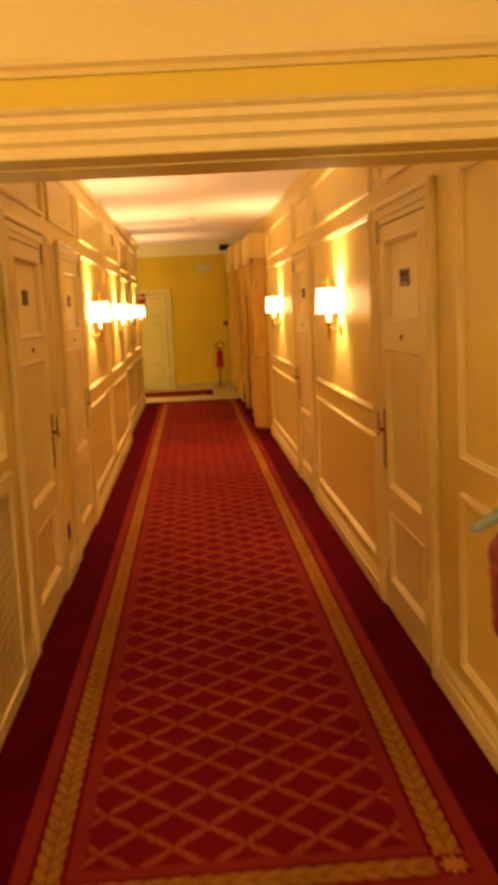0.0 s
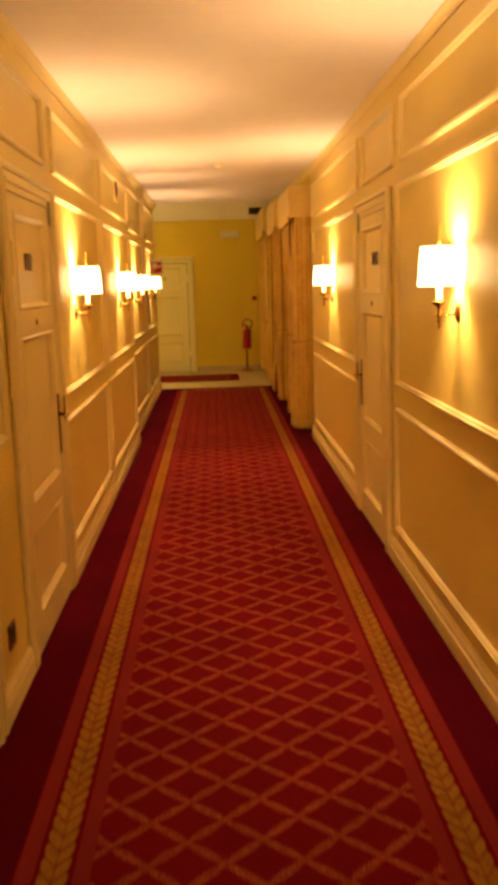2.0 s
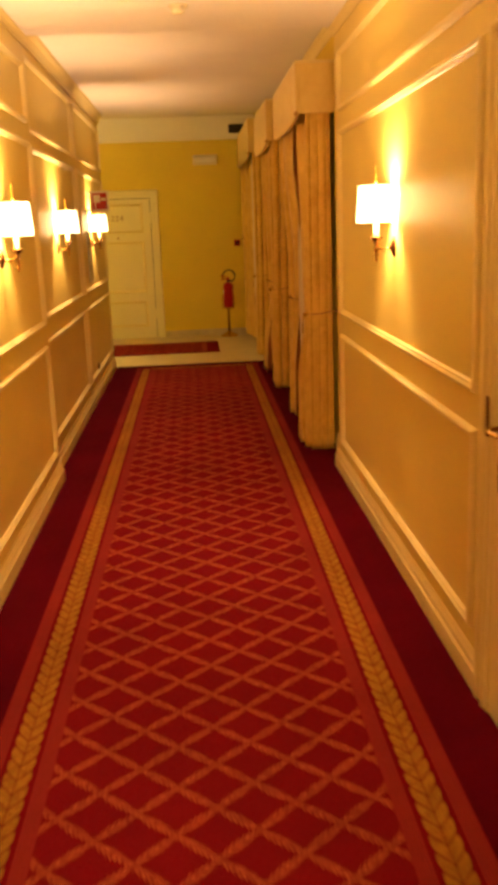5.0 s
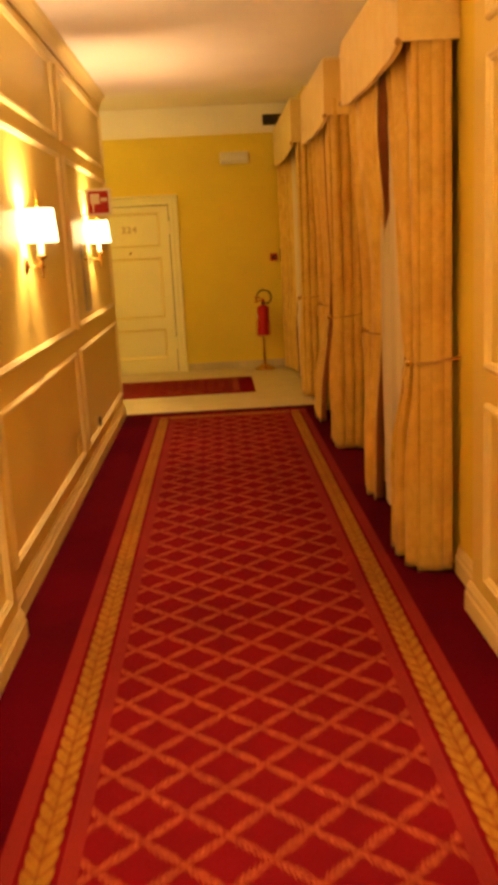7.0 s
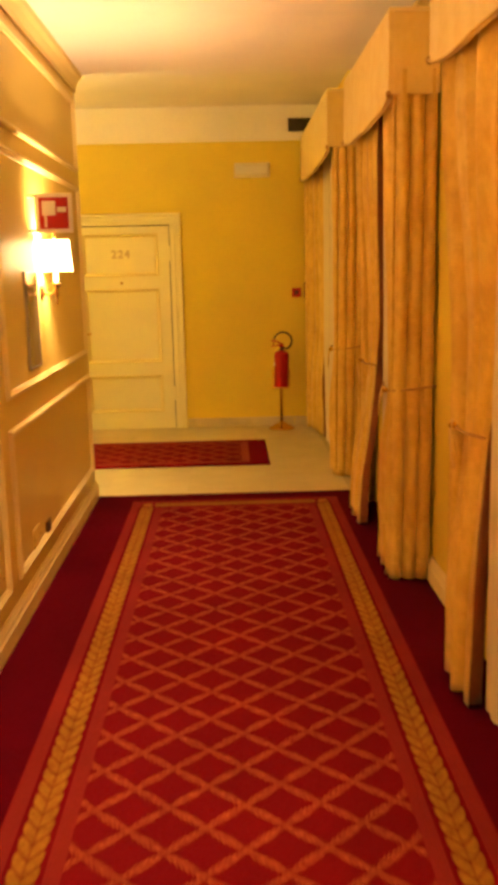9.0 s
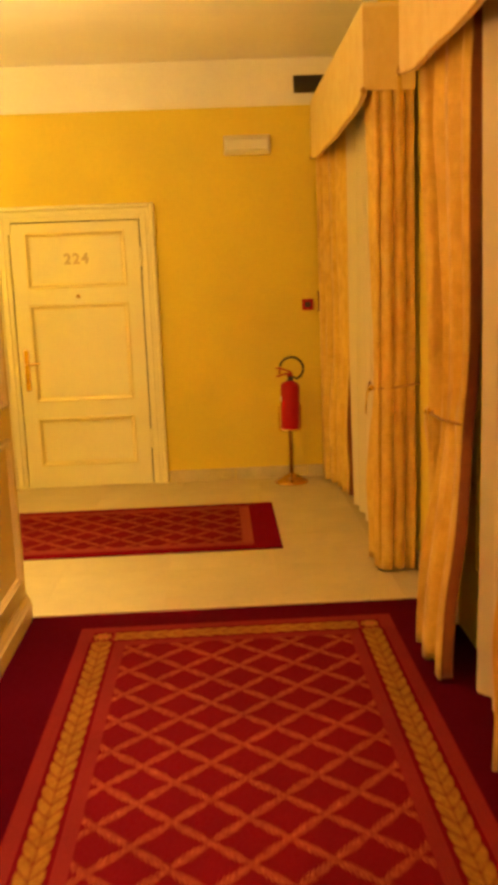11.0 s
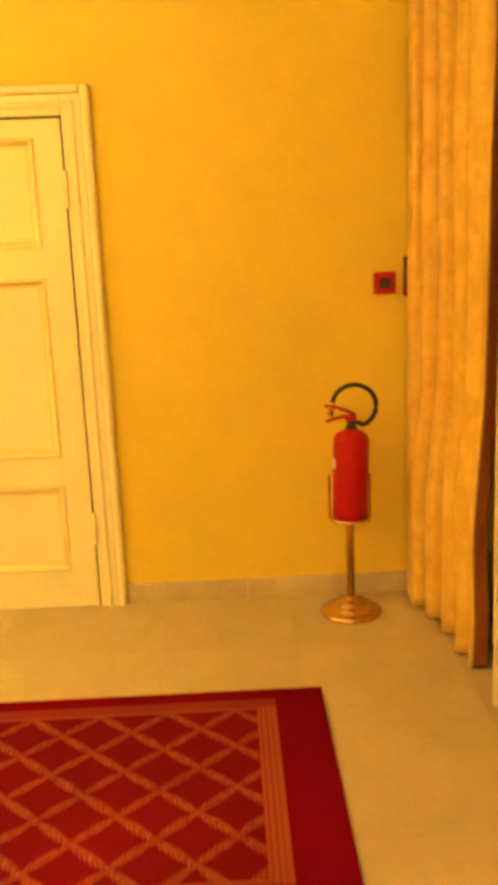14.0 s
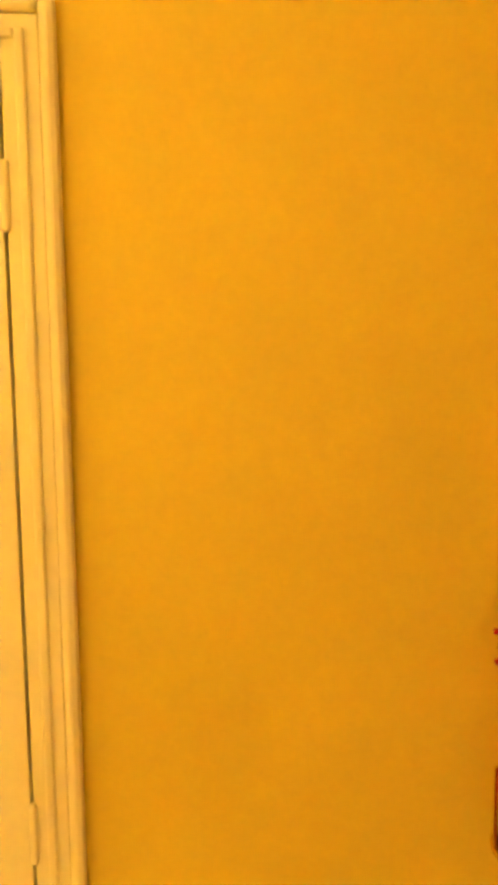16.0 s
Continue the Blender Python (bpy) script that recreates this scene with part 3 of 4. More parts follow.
def door(name, width, at, handle_high, text, label, metal=BRONZE, number_metal=NUMBER, paint=DOORP):
    hinge_metal = paint
    d = thing(name, label, "door", kind="structure", at=at)
    w, h, face = width, DOOR_H, 0.004
    lift = Matrix.Translation((0, 0.012, 0))  # the leaf stands nearly flush with its casing
    gap = 0.009 if paint is DOORW else 0.005
    st = 0.125
    rails = ((0.006, 0.185), (0.56, 0.70), (1.44, 1.575), (1.985, h - gap))
    for x0, x1 in ((gap, st), (w - st, w - gap)):
        part("stile", cuboid(x0, x1, -0.038, face, 0.006, h - gap, 0.0012), paint, d, at=lift)
    for z0, z1 in rails:
        part("rail", cuboid(st + 0.0001, w - st - 0.0001, -0.038, face - 0.0004, z0, z1, 0.0008), paint, d, at=lift)
    # black board behind the leaf: shade of the gap put in as colour
    part("rebate", cuboid(0.0005, w - 0.0005, -0.050, -0.0385, 0.006, h - 0.001), BLACK, d, "black board giving the shade in the gap round the leaf")
    inner = ((0.0, 0.005), (0.005, 0.010), (0.012, 0.010), (0.017, 0.003), (0.024, -0.004), (0.028, -0.018), (0.040, -0.018), (0.041, -0.019))
    for (_, z0), (z1, _) in zip(rails, rails[1:]):
        part("door_panel", cuboid(st - 0.01, w - st + 0.01, -0.034, -0.0185, z0 - 0.01, z1 + 0.01), paint, d, at=lift)
        part("panel_moulding", moulding(st - 0.008, w - st + 0.008, z0 - 0.008, z1 + 0.008, inner, 0.004), DOORM if paint is DOORW else paint, d, at=lift)
    # casing with a raised outer band
    cased = DOORW if paint is DOORW else TRIM
    sec_in, sec_out = 0.022, 0.036
    for s in (-1, 1):
        a = 0 if s < 0 else w
        part("casing", cuboid(min(a, a + s * 0.080), max(a, a + s * 0.080), -0.02, sec_in, 0, h + 0.0795, 0.004), cased, d)
        part("casing_band", cuboid(min(a + s * 0.0805, a + s * C), max(a + s * 0.0805, a + s * C), -0.001, sec_out, 0, h + C, 0.014), cased, d)
        part("casing_bead", cuboid(min(a + s * 0.030, a + s * 0.052), max(a + s * 0.030, a + s * 0.052), sec_in - 0.002, sec_in + 0.010, 0, h + 0.052, 0.006), cased, d)
    part("casing_bead", cuboid(-0.0295, w + 0.0295, sec_in - 0.002, sec_in + 0.009, h + 0.030, h + 0.0515, 0.006), cased, d)
    part("casing", cuboid(0.0005, w - 0.0005, -0.02, sec_in - 0.001, h, h + 0.079, 0.004), cased, d)
    part("casing_band", cuboid(-0.0795, w + 0.0795, -0.001, sec_out - 0.001, h + 0.0805, h + C - 0.001, 0.014), cased, d)
    hx = w - 0.065 if handle_high else 0.065
    gx = 0.0 if handle_high else w
    out = 1 if handle_high else -1
    plate = part("handle_plate", cuboid(hx - 0.019, hx + 0.019, 0.0036, 0.010, 0.79, 1.11, 0.004), metal, d, "long dark metal lock plate" if metal is BRONZE else "long polished brass lock plate", at=lift)
    part("lever", tube([(hx, 0.008, 1.0), (hx, 0.045, 1.0), (hx - out * 0.012, 0.056, 1.0), (hx - out * 0.045, 0.058, 0.998), (hx - out * 0.11, 0.056, 1.004)], [0.010, 0.009, 0.010, 0.009, 0.008]), BRASS, plate, "brass lever handle", True)
    part("keyhole", lathe([(0.011, 0), (0.011, 0.004), (0.006, 0.005)], 14), BRASS, plate, at=Matrix.Translation((hx, 0.010, 0.88)) @ pose(0, 0, 0, -90))
    part("peephole", lathe([(0.014, 0), (0.014, 0.004), (0.009, 0.007), (0.004, 0.005)], 16), BRONZE if metal is BRONZE else BRASS, d, "small metal peephole", at=lift @ Matrix.Translation((w / 2, face, 1.505)) @ pose(0, 0, 0, -90))
    for z in (0.37, 1.79):
        part("hinge", lathe([(0.004, -0.075), (0.009, -0.068), (0.009, -0.002), (0.008, 0.0), (0.009, 0.002), (0.009, 0.068), (0.004, 0.075)], 12, centre=(gx, 0.026)), hinge_metal, d, at=Matrix.Translation((0, 0, z)))
    if metal is BRONZE:
        sx = w + 0.030 if handle_high else -0.030
        part("strike_plate", cuboid(sx - 0.013, sx + 0.013, sec_in + 0.0095, sec_in + 0.016, 0.955, 1.085, 0.003), metal, d, "short dark metal strike plate")
    ex = w - 0.012 if handle_high else 0.012
    part("contact_plate", cuboid(ex - 0.014, ex + 0.014, 0.0225, 0.030, 1.98, 2.10, 0.002), STEEL if metal is BRONZE else paint, d, "dull metal door contact" if metal is BRONZE else "")
    if text:
        me = number_mesh(text, 0.11, 0.004)
        me.materials.append(number_metal)
        ob = new("number", me)
        ob.parent = d
        ob.matrix_basis = lift @ Matrix.Translation((w / 2, -0.0145, 1.785)) @ FACE
        tagged(ob, "raised metal room number")
    else:
        for k in (-1, 0, 1):
            part("number_bar", cuboid(w / 2 + k * 0.052 - 0.018, w / 2 + k * 0.052 + 0.018, -0.0195, -0.011, 1.745, 1.825, 0.004), number_metal, d, at=lift)
    return d


door("door_1", E_DOORS[0][1] - E_DOORS[0][0], east(E_DOORS[0][0]), True, "226", "closed ivory three-panel door with dark number 226")
door("door_2", E_DOORS[1][1] - E_DOORS[1][0], east(E_DOORS[1][0]), True, "225", "closed ivory three-panel door with dark number 225")
door("door_3", W_DOORS[0][1] - W_DOORS[0][0], west(W_DOORS[0][1]), False, "", "closed ivory three-panel door beside a radiator grille")
door("door_4", W_DOORS[1][1] - W_DOORS[1][0], west(W_DOORS[1][1]), False, "", "closed ivory three-panel door beside the wall lamps")
FAINT = surface("pale_gilt", (0.60, 0.49, 0.26), 0.4, 0.5)
door("door_5", N_DOOR[1] - N_DOOR[0], north(N_DOOR[1]), True, "224", "closed ivory three-panel door with pale number 224", BRASS, FAINT, DOORW)


# ---- radiator cover with a diamond lattice ----
def radiator_cover():
    r = thing("radiator_cover", "cream radiator cover with a diamond lattice grille", "radiator cover", at=west(5.33))
    w = 1.45
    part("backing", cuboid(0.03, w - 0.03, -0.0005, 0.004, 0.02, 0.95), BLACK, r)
    part("top_rail", cuboid(0, w, 0.0, 0.034, 0.93, 1.0, 0.004), TRIM, r)
    part("bottom_rail", cuboid(0, w, 0.0, 0.034, 0.0, 0.07, 0.004), TRIM, r)
    for a in (0.0, w - 0.05):
        part("side_rail", cuboid(a, a + 0.05, 0.0, 0.033, 0.0705, 0.9295, 0.003), TRIM, r)
    pitch = 0.052
    for s in (-1, 1):
        bm = bmesh.new()
        z0, z1, x0, x1 = 0.07, 0.93, 0.05, w - 0.05
        n = int((x1 - x0 + (z1 - z0)) / pitch)
        for i in range(n):
            c = x0 - (z1 - z0) * 0.5 + i * pitch
            a, b = (c, z0), (c + 0.5 * (z1 - z0), z1)
            pts = []
            for q in range(25):
                k = q / 24
                x = a[0] + (b[0] - a[0]) * k
                if x0 <= x <= x1:
                    pts.append((x if s > 0 else x0 + x1 - x, a[1] + (b[1] - a[1]) * k))
            if len(pts) > 1:
                tube([(pts[0][0], 0.016 + s * 0.002, pts[0][1]), (pts[-1][0], 0.016 + s * 0.003, pts[-1][1])], 0.006, 6, bm)
        part("lattice", bm, TRIM, r)
    return r


radiator_cover()


# ---- wall lamps ----
def bulb_light(watts, colour=LAMP):
    data = bpy.data.lights.new("bulb_light", "POINT")
    data.energy, data.color, data.shadow_soft_size = watts, colour, 0.05
    return data


OUT = 0.085  # from the wall to the middle of the shade


def sconce(at, data):
    s = thing("wall_lamp", "brass wall lamp with a lit white cloth half shade", "wall lamp", "corridor wall lamps", at=at)
    plate = part("backplate", lathe([(0.0, 0.018), (0.014, 0.019), (0.022, 0.014), (0.030, 0.007), (0.033, 0.0)][::-1], 24), BRONZE, s, "dark oval backplate", True)
    plate.matrix_basis = Matrix.Translation((0, 0, 0.02)) @ Matrix.Diagonal((1, 1, 1.5, 1)) @ pose(0, 0, 0, -90)
    arm = [(0, 0.012, 0.022), (0, 0.030, 0.012), (0, 0.050, 0.010), (0, 0.070, 0.018), (0, OUT, 0.034)]
    part("arm", tube(arm, [0.009, 0.007, 0.006, 0.007, 0.008]), AGED, s, "curved brass arm", True)
    part("arm_collar", lathe([(0.004, 0.004), (0.011, 0.008), (0.011, 0.014), (0.004, 0.018)], 14, centre=(0, 0.050)), AGED, s, smooth=True)
    drop = [(0.001, -0.048), (0.006, -0.042), (0.008, -0.034), (0.004, -0.026), (0.010, -0.016), (0.005, -0.006), (0.012, 0.004), (0.014, 0.012), (0.006, 0.022), (0.011, 0.030), (0.006, 0.040)]
    part("drop_finial", lathe(drop, 18, centre=(0, OUT)), AGED, s, "turned brass drop", True)
    part("drip_cup", lathe([(0.006, 0.040), (0.015, 0.048), (0.026, 0.057), (0.031, 0.065), (0.029, 0.067), (0.012, 0.063)], 28, centre=(0, OUT)), AGED, s, smooth=True)
    part("candle_sleeve", lathe([(0.013, 0.066), (0.015, 0.074), (0.013, 0.080), (0.013, 0.145), (0.010, 0.150)], 16, centre=(0, OUT)), WHITEP, s, smooth=True)
    part("bulb", lathe([(0.006, 0.151), (0.014, 0.170), (0.017, 0.188), (0.012, 0.212), (0.002, 0.235)], 14, centre=(0, OUT)), BULB, s, smooth=True).visible_shadow = False
    bm = bmesh.new()
    rings = [(0.091, 0.130), (0.088, 0.17), (0.084, 0.23), (0.079, 0.296)]
    rows = []
    a0 = radians(-52)  # the shade is open towards the wall
    for r, z in rings:
        rows.append([bm.verts.new((r * math.cos(a0 + (math.pi - 2 * a0) * i / 44), OUT + r * math.sin(a0 + (math.pi - 2 * a0) * i / 44), z)) for i in range(45)])
    for a, b in zip(rows, rows[1:]):
        for i in range(44):
            bm.faces.new((a[i], a[i + 1], b[i + 1], b[i]))
    shade = part("shade", bm, SHADE, s, "white cloth shade open towards the wall", True)
    shade.modifiers.new("thickness", "SOLIDIFY").thickness = 0.002
    for r, z in (rings[0], rings[-1]):
        part("shade_ring", tube([(r * math.cos(a0 + (math.pi - 2 * a0) * i / 28), OUT + r * math.sin(a0 + (math.pi - 2 * a0) * i / 28), z) for i in range(29)], 0.002, 6), TRIM, shade)
    part("top_finial", lathe([(0.003, 0.24), (0.003, 0.300), (0.007, 0.306), (0.004, 0.318), (0.006, 0.332), (0.003, 0.350), (0.005, 0.362), (0.001, 0.386)], 12, centre=(0, OUT)), BRASS, s, smooth=True)
    lit = new("bulb_light", data)
    lit.parent = s
    lit.location = (0, OUT, 0.246)
    return s


first = sconce(east(7.42, XE, 1.49), bulb_light(SCONCE_WATTS))
for m in (east(11.46, XE, 1.49), west(9.28, XW, 1.49), west(11.95, XW, 1.49), west(14.33, XW2, 1.49), west(16.72, XW2, 1.49)):
    copy_thing(first, m)
# unseen extra lamp, added to brighten the corridor next to the doorway
sconce(west(4.42, XW, 1.49), bulb_light(SCONCE_WATTS * 0.42))
# lamps on the lobby's unseen sides, which light the end wall
side = sconce(pose(-1.45, Y_END, 1.62), bulb_light(LOBBY_WATTS, LAMP_LOBBY))
copy_thing(side, pose(LOBBY_W, 19.7, 1.62, 0, 0, -90))


# unseen glass bowl lamps of the hall: one on the ceiling, two added on its walls as fill
dome = thing("bowl_lamp", "unseen round lit white glass bowl lamp added to light the hall", "lamp", "hall lamps", at=pose(0.5, -0.3, 3.06))
part("rim", lathe([(0.16, -0.03), (0.17, -0.015), (0.17, -0.0005)], 36), BRASS, dome, smooth=True)
part("glass_bowl", lathe([(0.0, -0.13), (0.06, -0.122), (0.11, -0.10), (0.145, -0.065), (0.155, -0.031)], 36), SHADE, dome, smooth=True).visible_shadow = False
lit = new("bowl_light", bulb_light(HALL_WATTS, LAMP_HALL))
lit.parent, lit.location = dome, (0, 0, -0.08)
lit.data.shadow_soft_size = 0.10
for m, watts in ((pose(-2.2, 2.05, 1.95, 0, -90, 0), HALL_WEST_WATTS), (pose(0.3, -1.5, 1.75, 90, 0, 0), HALL_SOUTH_WATTS)):
    other = copy_thing(dome, m)
    for ob in other.children:
        if ob.type == "LIGHT":
            ob.data = bulb_light(watts, LAMP_HALL)
            ob.data.shadow_soft_size = 0.10

# ---- runner, lobby rug ----
R_C, R_HW, R_Y0, R_Y1 = 0.456, 0.722, 3.60, 18.01


def rug(name, half_w, half_l, thick, material, at, label, category):
    bm = cuboid(-half_w, half_w, -half_l, half_l, 0.001, thick, 0.0025)
    ob = new(name, mesh_of(name, bm, material))
    ob.matrix_basis = at
    return tagged(ob, label, category)


hl = (R_Y1 - R_Y0) / 2
pile = runner_material(R_HW, hl, 0.0, 13.413 - (R_Y0 + R_Y1) / 2)
runner = thing("runner", "long red runner with diamond garlands and gold laurel borders", "runner", at=pose(R_C, (R_Y0 + R_Y1) / 2, 0))
B = 0.221
part("field", cuboid(-R_HW + B, R_HW - B, -hl + B, hl - B, 0.001, 0.008), pile, runner, "red field with a lattice of leafy garlands")
for s in (-1, 1):
    part("long_border", cuboid(min(s * R_HW, s * (R_HW - B)), max(s * R_HW, s * (R_HW - B)), -hl + B, hl - B, 0.001, 0.008), pile, runner, "gold laurel band between red stripes")
    part("end_border", cuboid(-R_HW + B, R_HW - B, min(s * hl, s * (hl - B)), max(s * hl, s * (hl - B)), 0.001, 0.008), pile, runner, "gold laurel band between red stripes")
    for q in (-1, 1):
        part("corner_square", cuboid(min(s * R_HW, s * (R_HW - B)), max(s * R_HW, s * (R_HW - B)), min(q * hl, q * (hl - B)), max(q * hl, q * (hl - B)), 0.001, 0.008), pile, runner, "corner square with a gold rosette")
rug("lobby_rug", 1.9, 0.546, 0.012, rug_material(1.9, 0.546), pose(0.76 - 1.9, 19.681, 0.004), "red rug with diamond garlands lying on the marble floor", "rug")

# ---- windows, curtains, pelmets ----


def window(name, a, b):
    w = thing(name, "white timber window behind the curtains, dark night outside", "window", kind="structure", at=pose(XE2 + 0.16, (a + b) / 2, 0))
    hw = (b - a) / 2
    for y0, y1 in ((-hw, -hw + 0.07), (hw - 0.07, hw), (-0.04, 0.04)):
        part("window_frame", cuboid(-0.03, 0.03, y0, y1, 0.35, 2.5, 0.004), TRIM, w)
    for z0, z1 in ((0.35, 0.43), (1.75, 1.81), (2.42, 2.5)):
        for s in (-1, 1):
            part("window_rail", cuboid(-0.028, 0.028, min(s * 0.0405, s * (hw - 0.0705)), max(s * 0.0405, s * (hw - 0.0705)), z0, z1, 0.004), TRIM, w)
    for s in (-1, 1):
        p = part("pane", cuboid(-0.003, 0.003, min(s * 0.04, s * (hw - 0.06)), max(s * 0.04, s * (hw - 0.06)), 0.42, 2.43), GLASS, w)
        p.visible_shadow = False
    return w


for i, (a, b) in enumerate(WINDOWS):
    window("window_%d" % (i + 1), a, b)


def smoother(t):
    t = min(1.0, max(0.0, t))
    return t * t * (3 - 2 * t)


def curtain(y0, s, x_front, x_back, top, width_top, width_tie, width_foot, z_tie, seed, label, belly=0.0, flare=0.0, pull=0.0, tied=True, slope=-0.015, fold=0.05):
    """One drawn-back curtain. It starts near the wall at y0, turns at the front and runs s (+1 or -1) along the window; a cord holds it at z_tie."""
    rnd = random.Random(seed)
    c = thing("curtain", label, "curtain", "gold window curtains", at=pose(x_front, y0, 0))
    ret = x_back - x_front
    n_ret, n, m = 40, 140, 46
    ph = [rnd.uniform(0, 6.28) for _ in range(4)]
    pleats = 3 if tied else 5
    deep = [rnd.uniform(0.65, 1.15) for _ in range(pleats + 1)]
    bm, back = bmesh.new(), bmesh.new()
    rows, ends = [], []
    for j in range(m + 1):
        z = 0.012 + (top - 0.012) * j / m
        if z > z_tie:
            f = min(1.0, (z - z_tie) / (top - 0.1 - z_tie)) ** 0.85
            wd = width_tie + (width_top - width_tie) * f
        else:
            f = smoother((z_tie - z) / 0.55)
            wd = width_tie + (width_foot - width_tie) * f
        pinch = math.exp(-((z - z_tie) / 0.10) ** 2) if tied else 0.0
        row = []
        for i in range(n_ret):
            u = i / n_ret
            x = ret * (1 - u)
            y = -0.010 + 0.007 * math.sin(7 * u + ph[0] + 0.8 * z) * math.sin(math.pi * u) - 0.012 * u * (1 - u) * pinch
            y += fold * (0.4 - abs(math.sin(math.pi * 3.1 * u + ph[3] + 0.22 * z + 0.5 * math.sin(0.9 * z))) ** 0.5) * smoother((1 - u) / 0.16) * (1 - 0.5 * pinch)
            slack = 0.006 * noise.noise(Vector((u * 3, z * 2.2, seed)))
            x += pull * smoother((2.3 - z) / 1.1) * (1 - 0.3 * u) * u
            row.append(bm.verts.new((x - 0.030 * u, s * (y + slack), z)))
        for i in range(n + 1):
            v = i / n
            edge = smoother(v / 0.05)
            warp = v + 0.035 * math.sin(5.1 * v + ph[1]) + 0.012 * math.sin(z * 1.3 + ph[2] + 6 * v)
            p = max(0.0, warp) * (pleats - 0.5)
            k = min(pleats, int(p))
            ridge = abs(math.sin(math.pi * p)) ** 0.85
            amp = (0.098 if tied else 0.080) * deep[k] * (1 - 0.5 * pinch) * (0.85 + 0.15 * math.sin(z * 0.9 + ph[3] + k))
            x = -0.006 + slope * smoother(v / 0.6) + amp * (1 - ridge) * edge
            x += 0.009 * noise.noise(Vector((v * 9, z * 2.6, seed))) + 0.010 * abs(math.sin(math.pi * p * 2.7 + ph[2] + 0.25 * z)) ** 0.6 * edge
            if z < z_tie:
                x -= 0.02 * math.sin(math.pi * min(1, (z_tie - z) / 0.8)) * edge
            x -= belly * smoother((2.35 - z) / 0.9) * (0.75 + 0.9 * smoother((1.2 - z) / 1.2)) * (0.4 + 0.6 * edge)
            x -= flare * smoother((1.0 - z) / 0.95) * edge
            x += 0.02 * smoother((v - 0.9) / 0.1)
            x += pull * smoother((2.3 - z) / 1.1) * (0.7 + 0.3 * edge)
            sway = 0.010 * noise.noise(Vector((v * 4, z * 0.8, seed + 5)))
            hem = 0.014 * (1 - ridge) + 0.008 * abs(noise.noise(Vector((v * 6, seed, 0.0)))) if j == 0 else 0.0
            lean = (0.046 if tied else 0.040) * (ridge - 0.5) * edge * (1 - 0.4 * pinch)
            row.append(bm.verts.new((x, s * (v * wd + sway * edge) - lean, z + hem)))
        rows.append(row)
        x, y, zz = row[-1].co
        curl = 0.012 * math.sin(z * 1.7 + ph[1])
        ends.append([back.verts.new((x + 0.004 + d, y - s * (0.004 + 0.10 * d + curl * d * 12), zz + 0.004)) for d in (0.0, 0.012, 0.024, 0.036, 0.048)])
    for a, b in zip(rows, rows[1:]):
        for i in range(len(a) - 1):
            bm.faces.new((a[i], a[i + 1], b[i + 1], b[i]))
    for a, b in zip(ends, ends[1:]):
        for i in range(4):
            back.faces.new((a[i], a[i + 1], b[i + 1], b[i]))
    cloth = part("drape", bm, CURTAIN, c, smooth=True)
    cloth.modifiers.new("thickness", "SOLIDIFY").thickness = 0.004
    # strip along the leading edge, coloured dark for the fold's shade
    part("lining", back, FOLDSHADE, c, "dark red-brown strip coloured as the shaded fold along the edge", True).modifiers.new("thickness", "SOLIDIFY").thickness = 0.003
    if not tied:
        return c
    # holding cord and its knob
    pts = [(ret + 0.05, -s * 0.03, z_tie + 0.02), (ret - 0.03, -s * 0.034, z_tie + 0.012), (ret * 0.45, -s * 0.036, z_tie + 0.002), (-0.012, -s * 0.020, z_tie - 0.004), (-0.040, s * 0.03, z_tie - 0.010), (-0.040, s * width_tie * 0.6, z_tie - 0.006), (-0.01, s * (width_tie + 0.03), z_tie)]
    part("tie_cord", tube(pts, 0.006, 8), CORD, c, "twisted gold holding cord", True, Matrix.Translation((pull, 0, 0)))
    knob = lathe([(0.002, -0.016), (0.012, -0.011), (0.016, 0.0), (0.012, 0.011), (0.002, 0.016)], 14, centre=(-0.05, s * 0.012))
    part("tie_knob", knob, BRASS, c, "small brass holdback knob", True, Matrix.Translation((pull, 0, z_tie)))
    tail = bmesh.new()
    line_of = [(-0.052, 0.012, 0.008, 0.014), (-0.064, 0.045, -0.025, 0.026), (-0.066, 0.085, -0.075, 0.032), (-0.060, 0.118, -0.130, 0.024)]
    pairs = [(tail.verts.new((x, s * y, z_tie + z + w)), tail.verts.new((x - 0.006, s * (y - 0.012), z_tie + z - w))) for x, y, z, w in line_of]
    for (a, b), (d, e) in zip(pairs, pairs[1:]):
        tail.faces.new((a, b, e, d))
    part("tie_band", tail, CURTAIN, c, "gold cloth holding band", True, Matrix.Translation((pull, 0, 0))).modifiers.new("thickness", "SOLIDIFY").thickness = 0.006
    return c


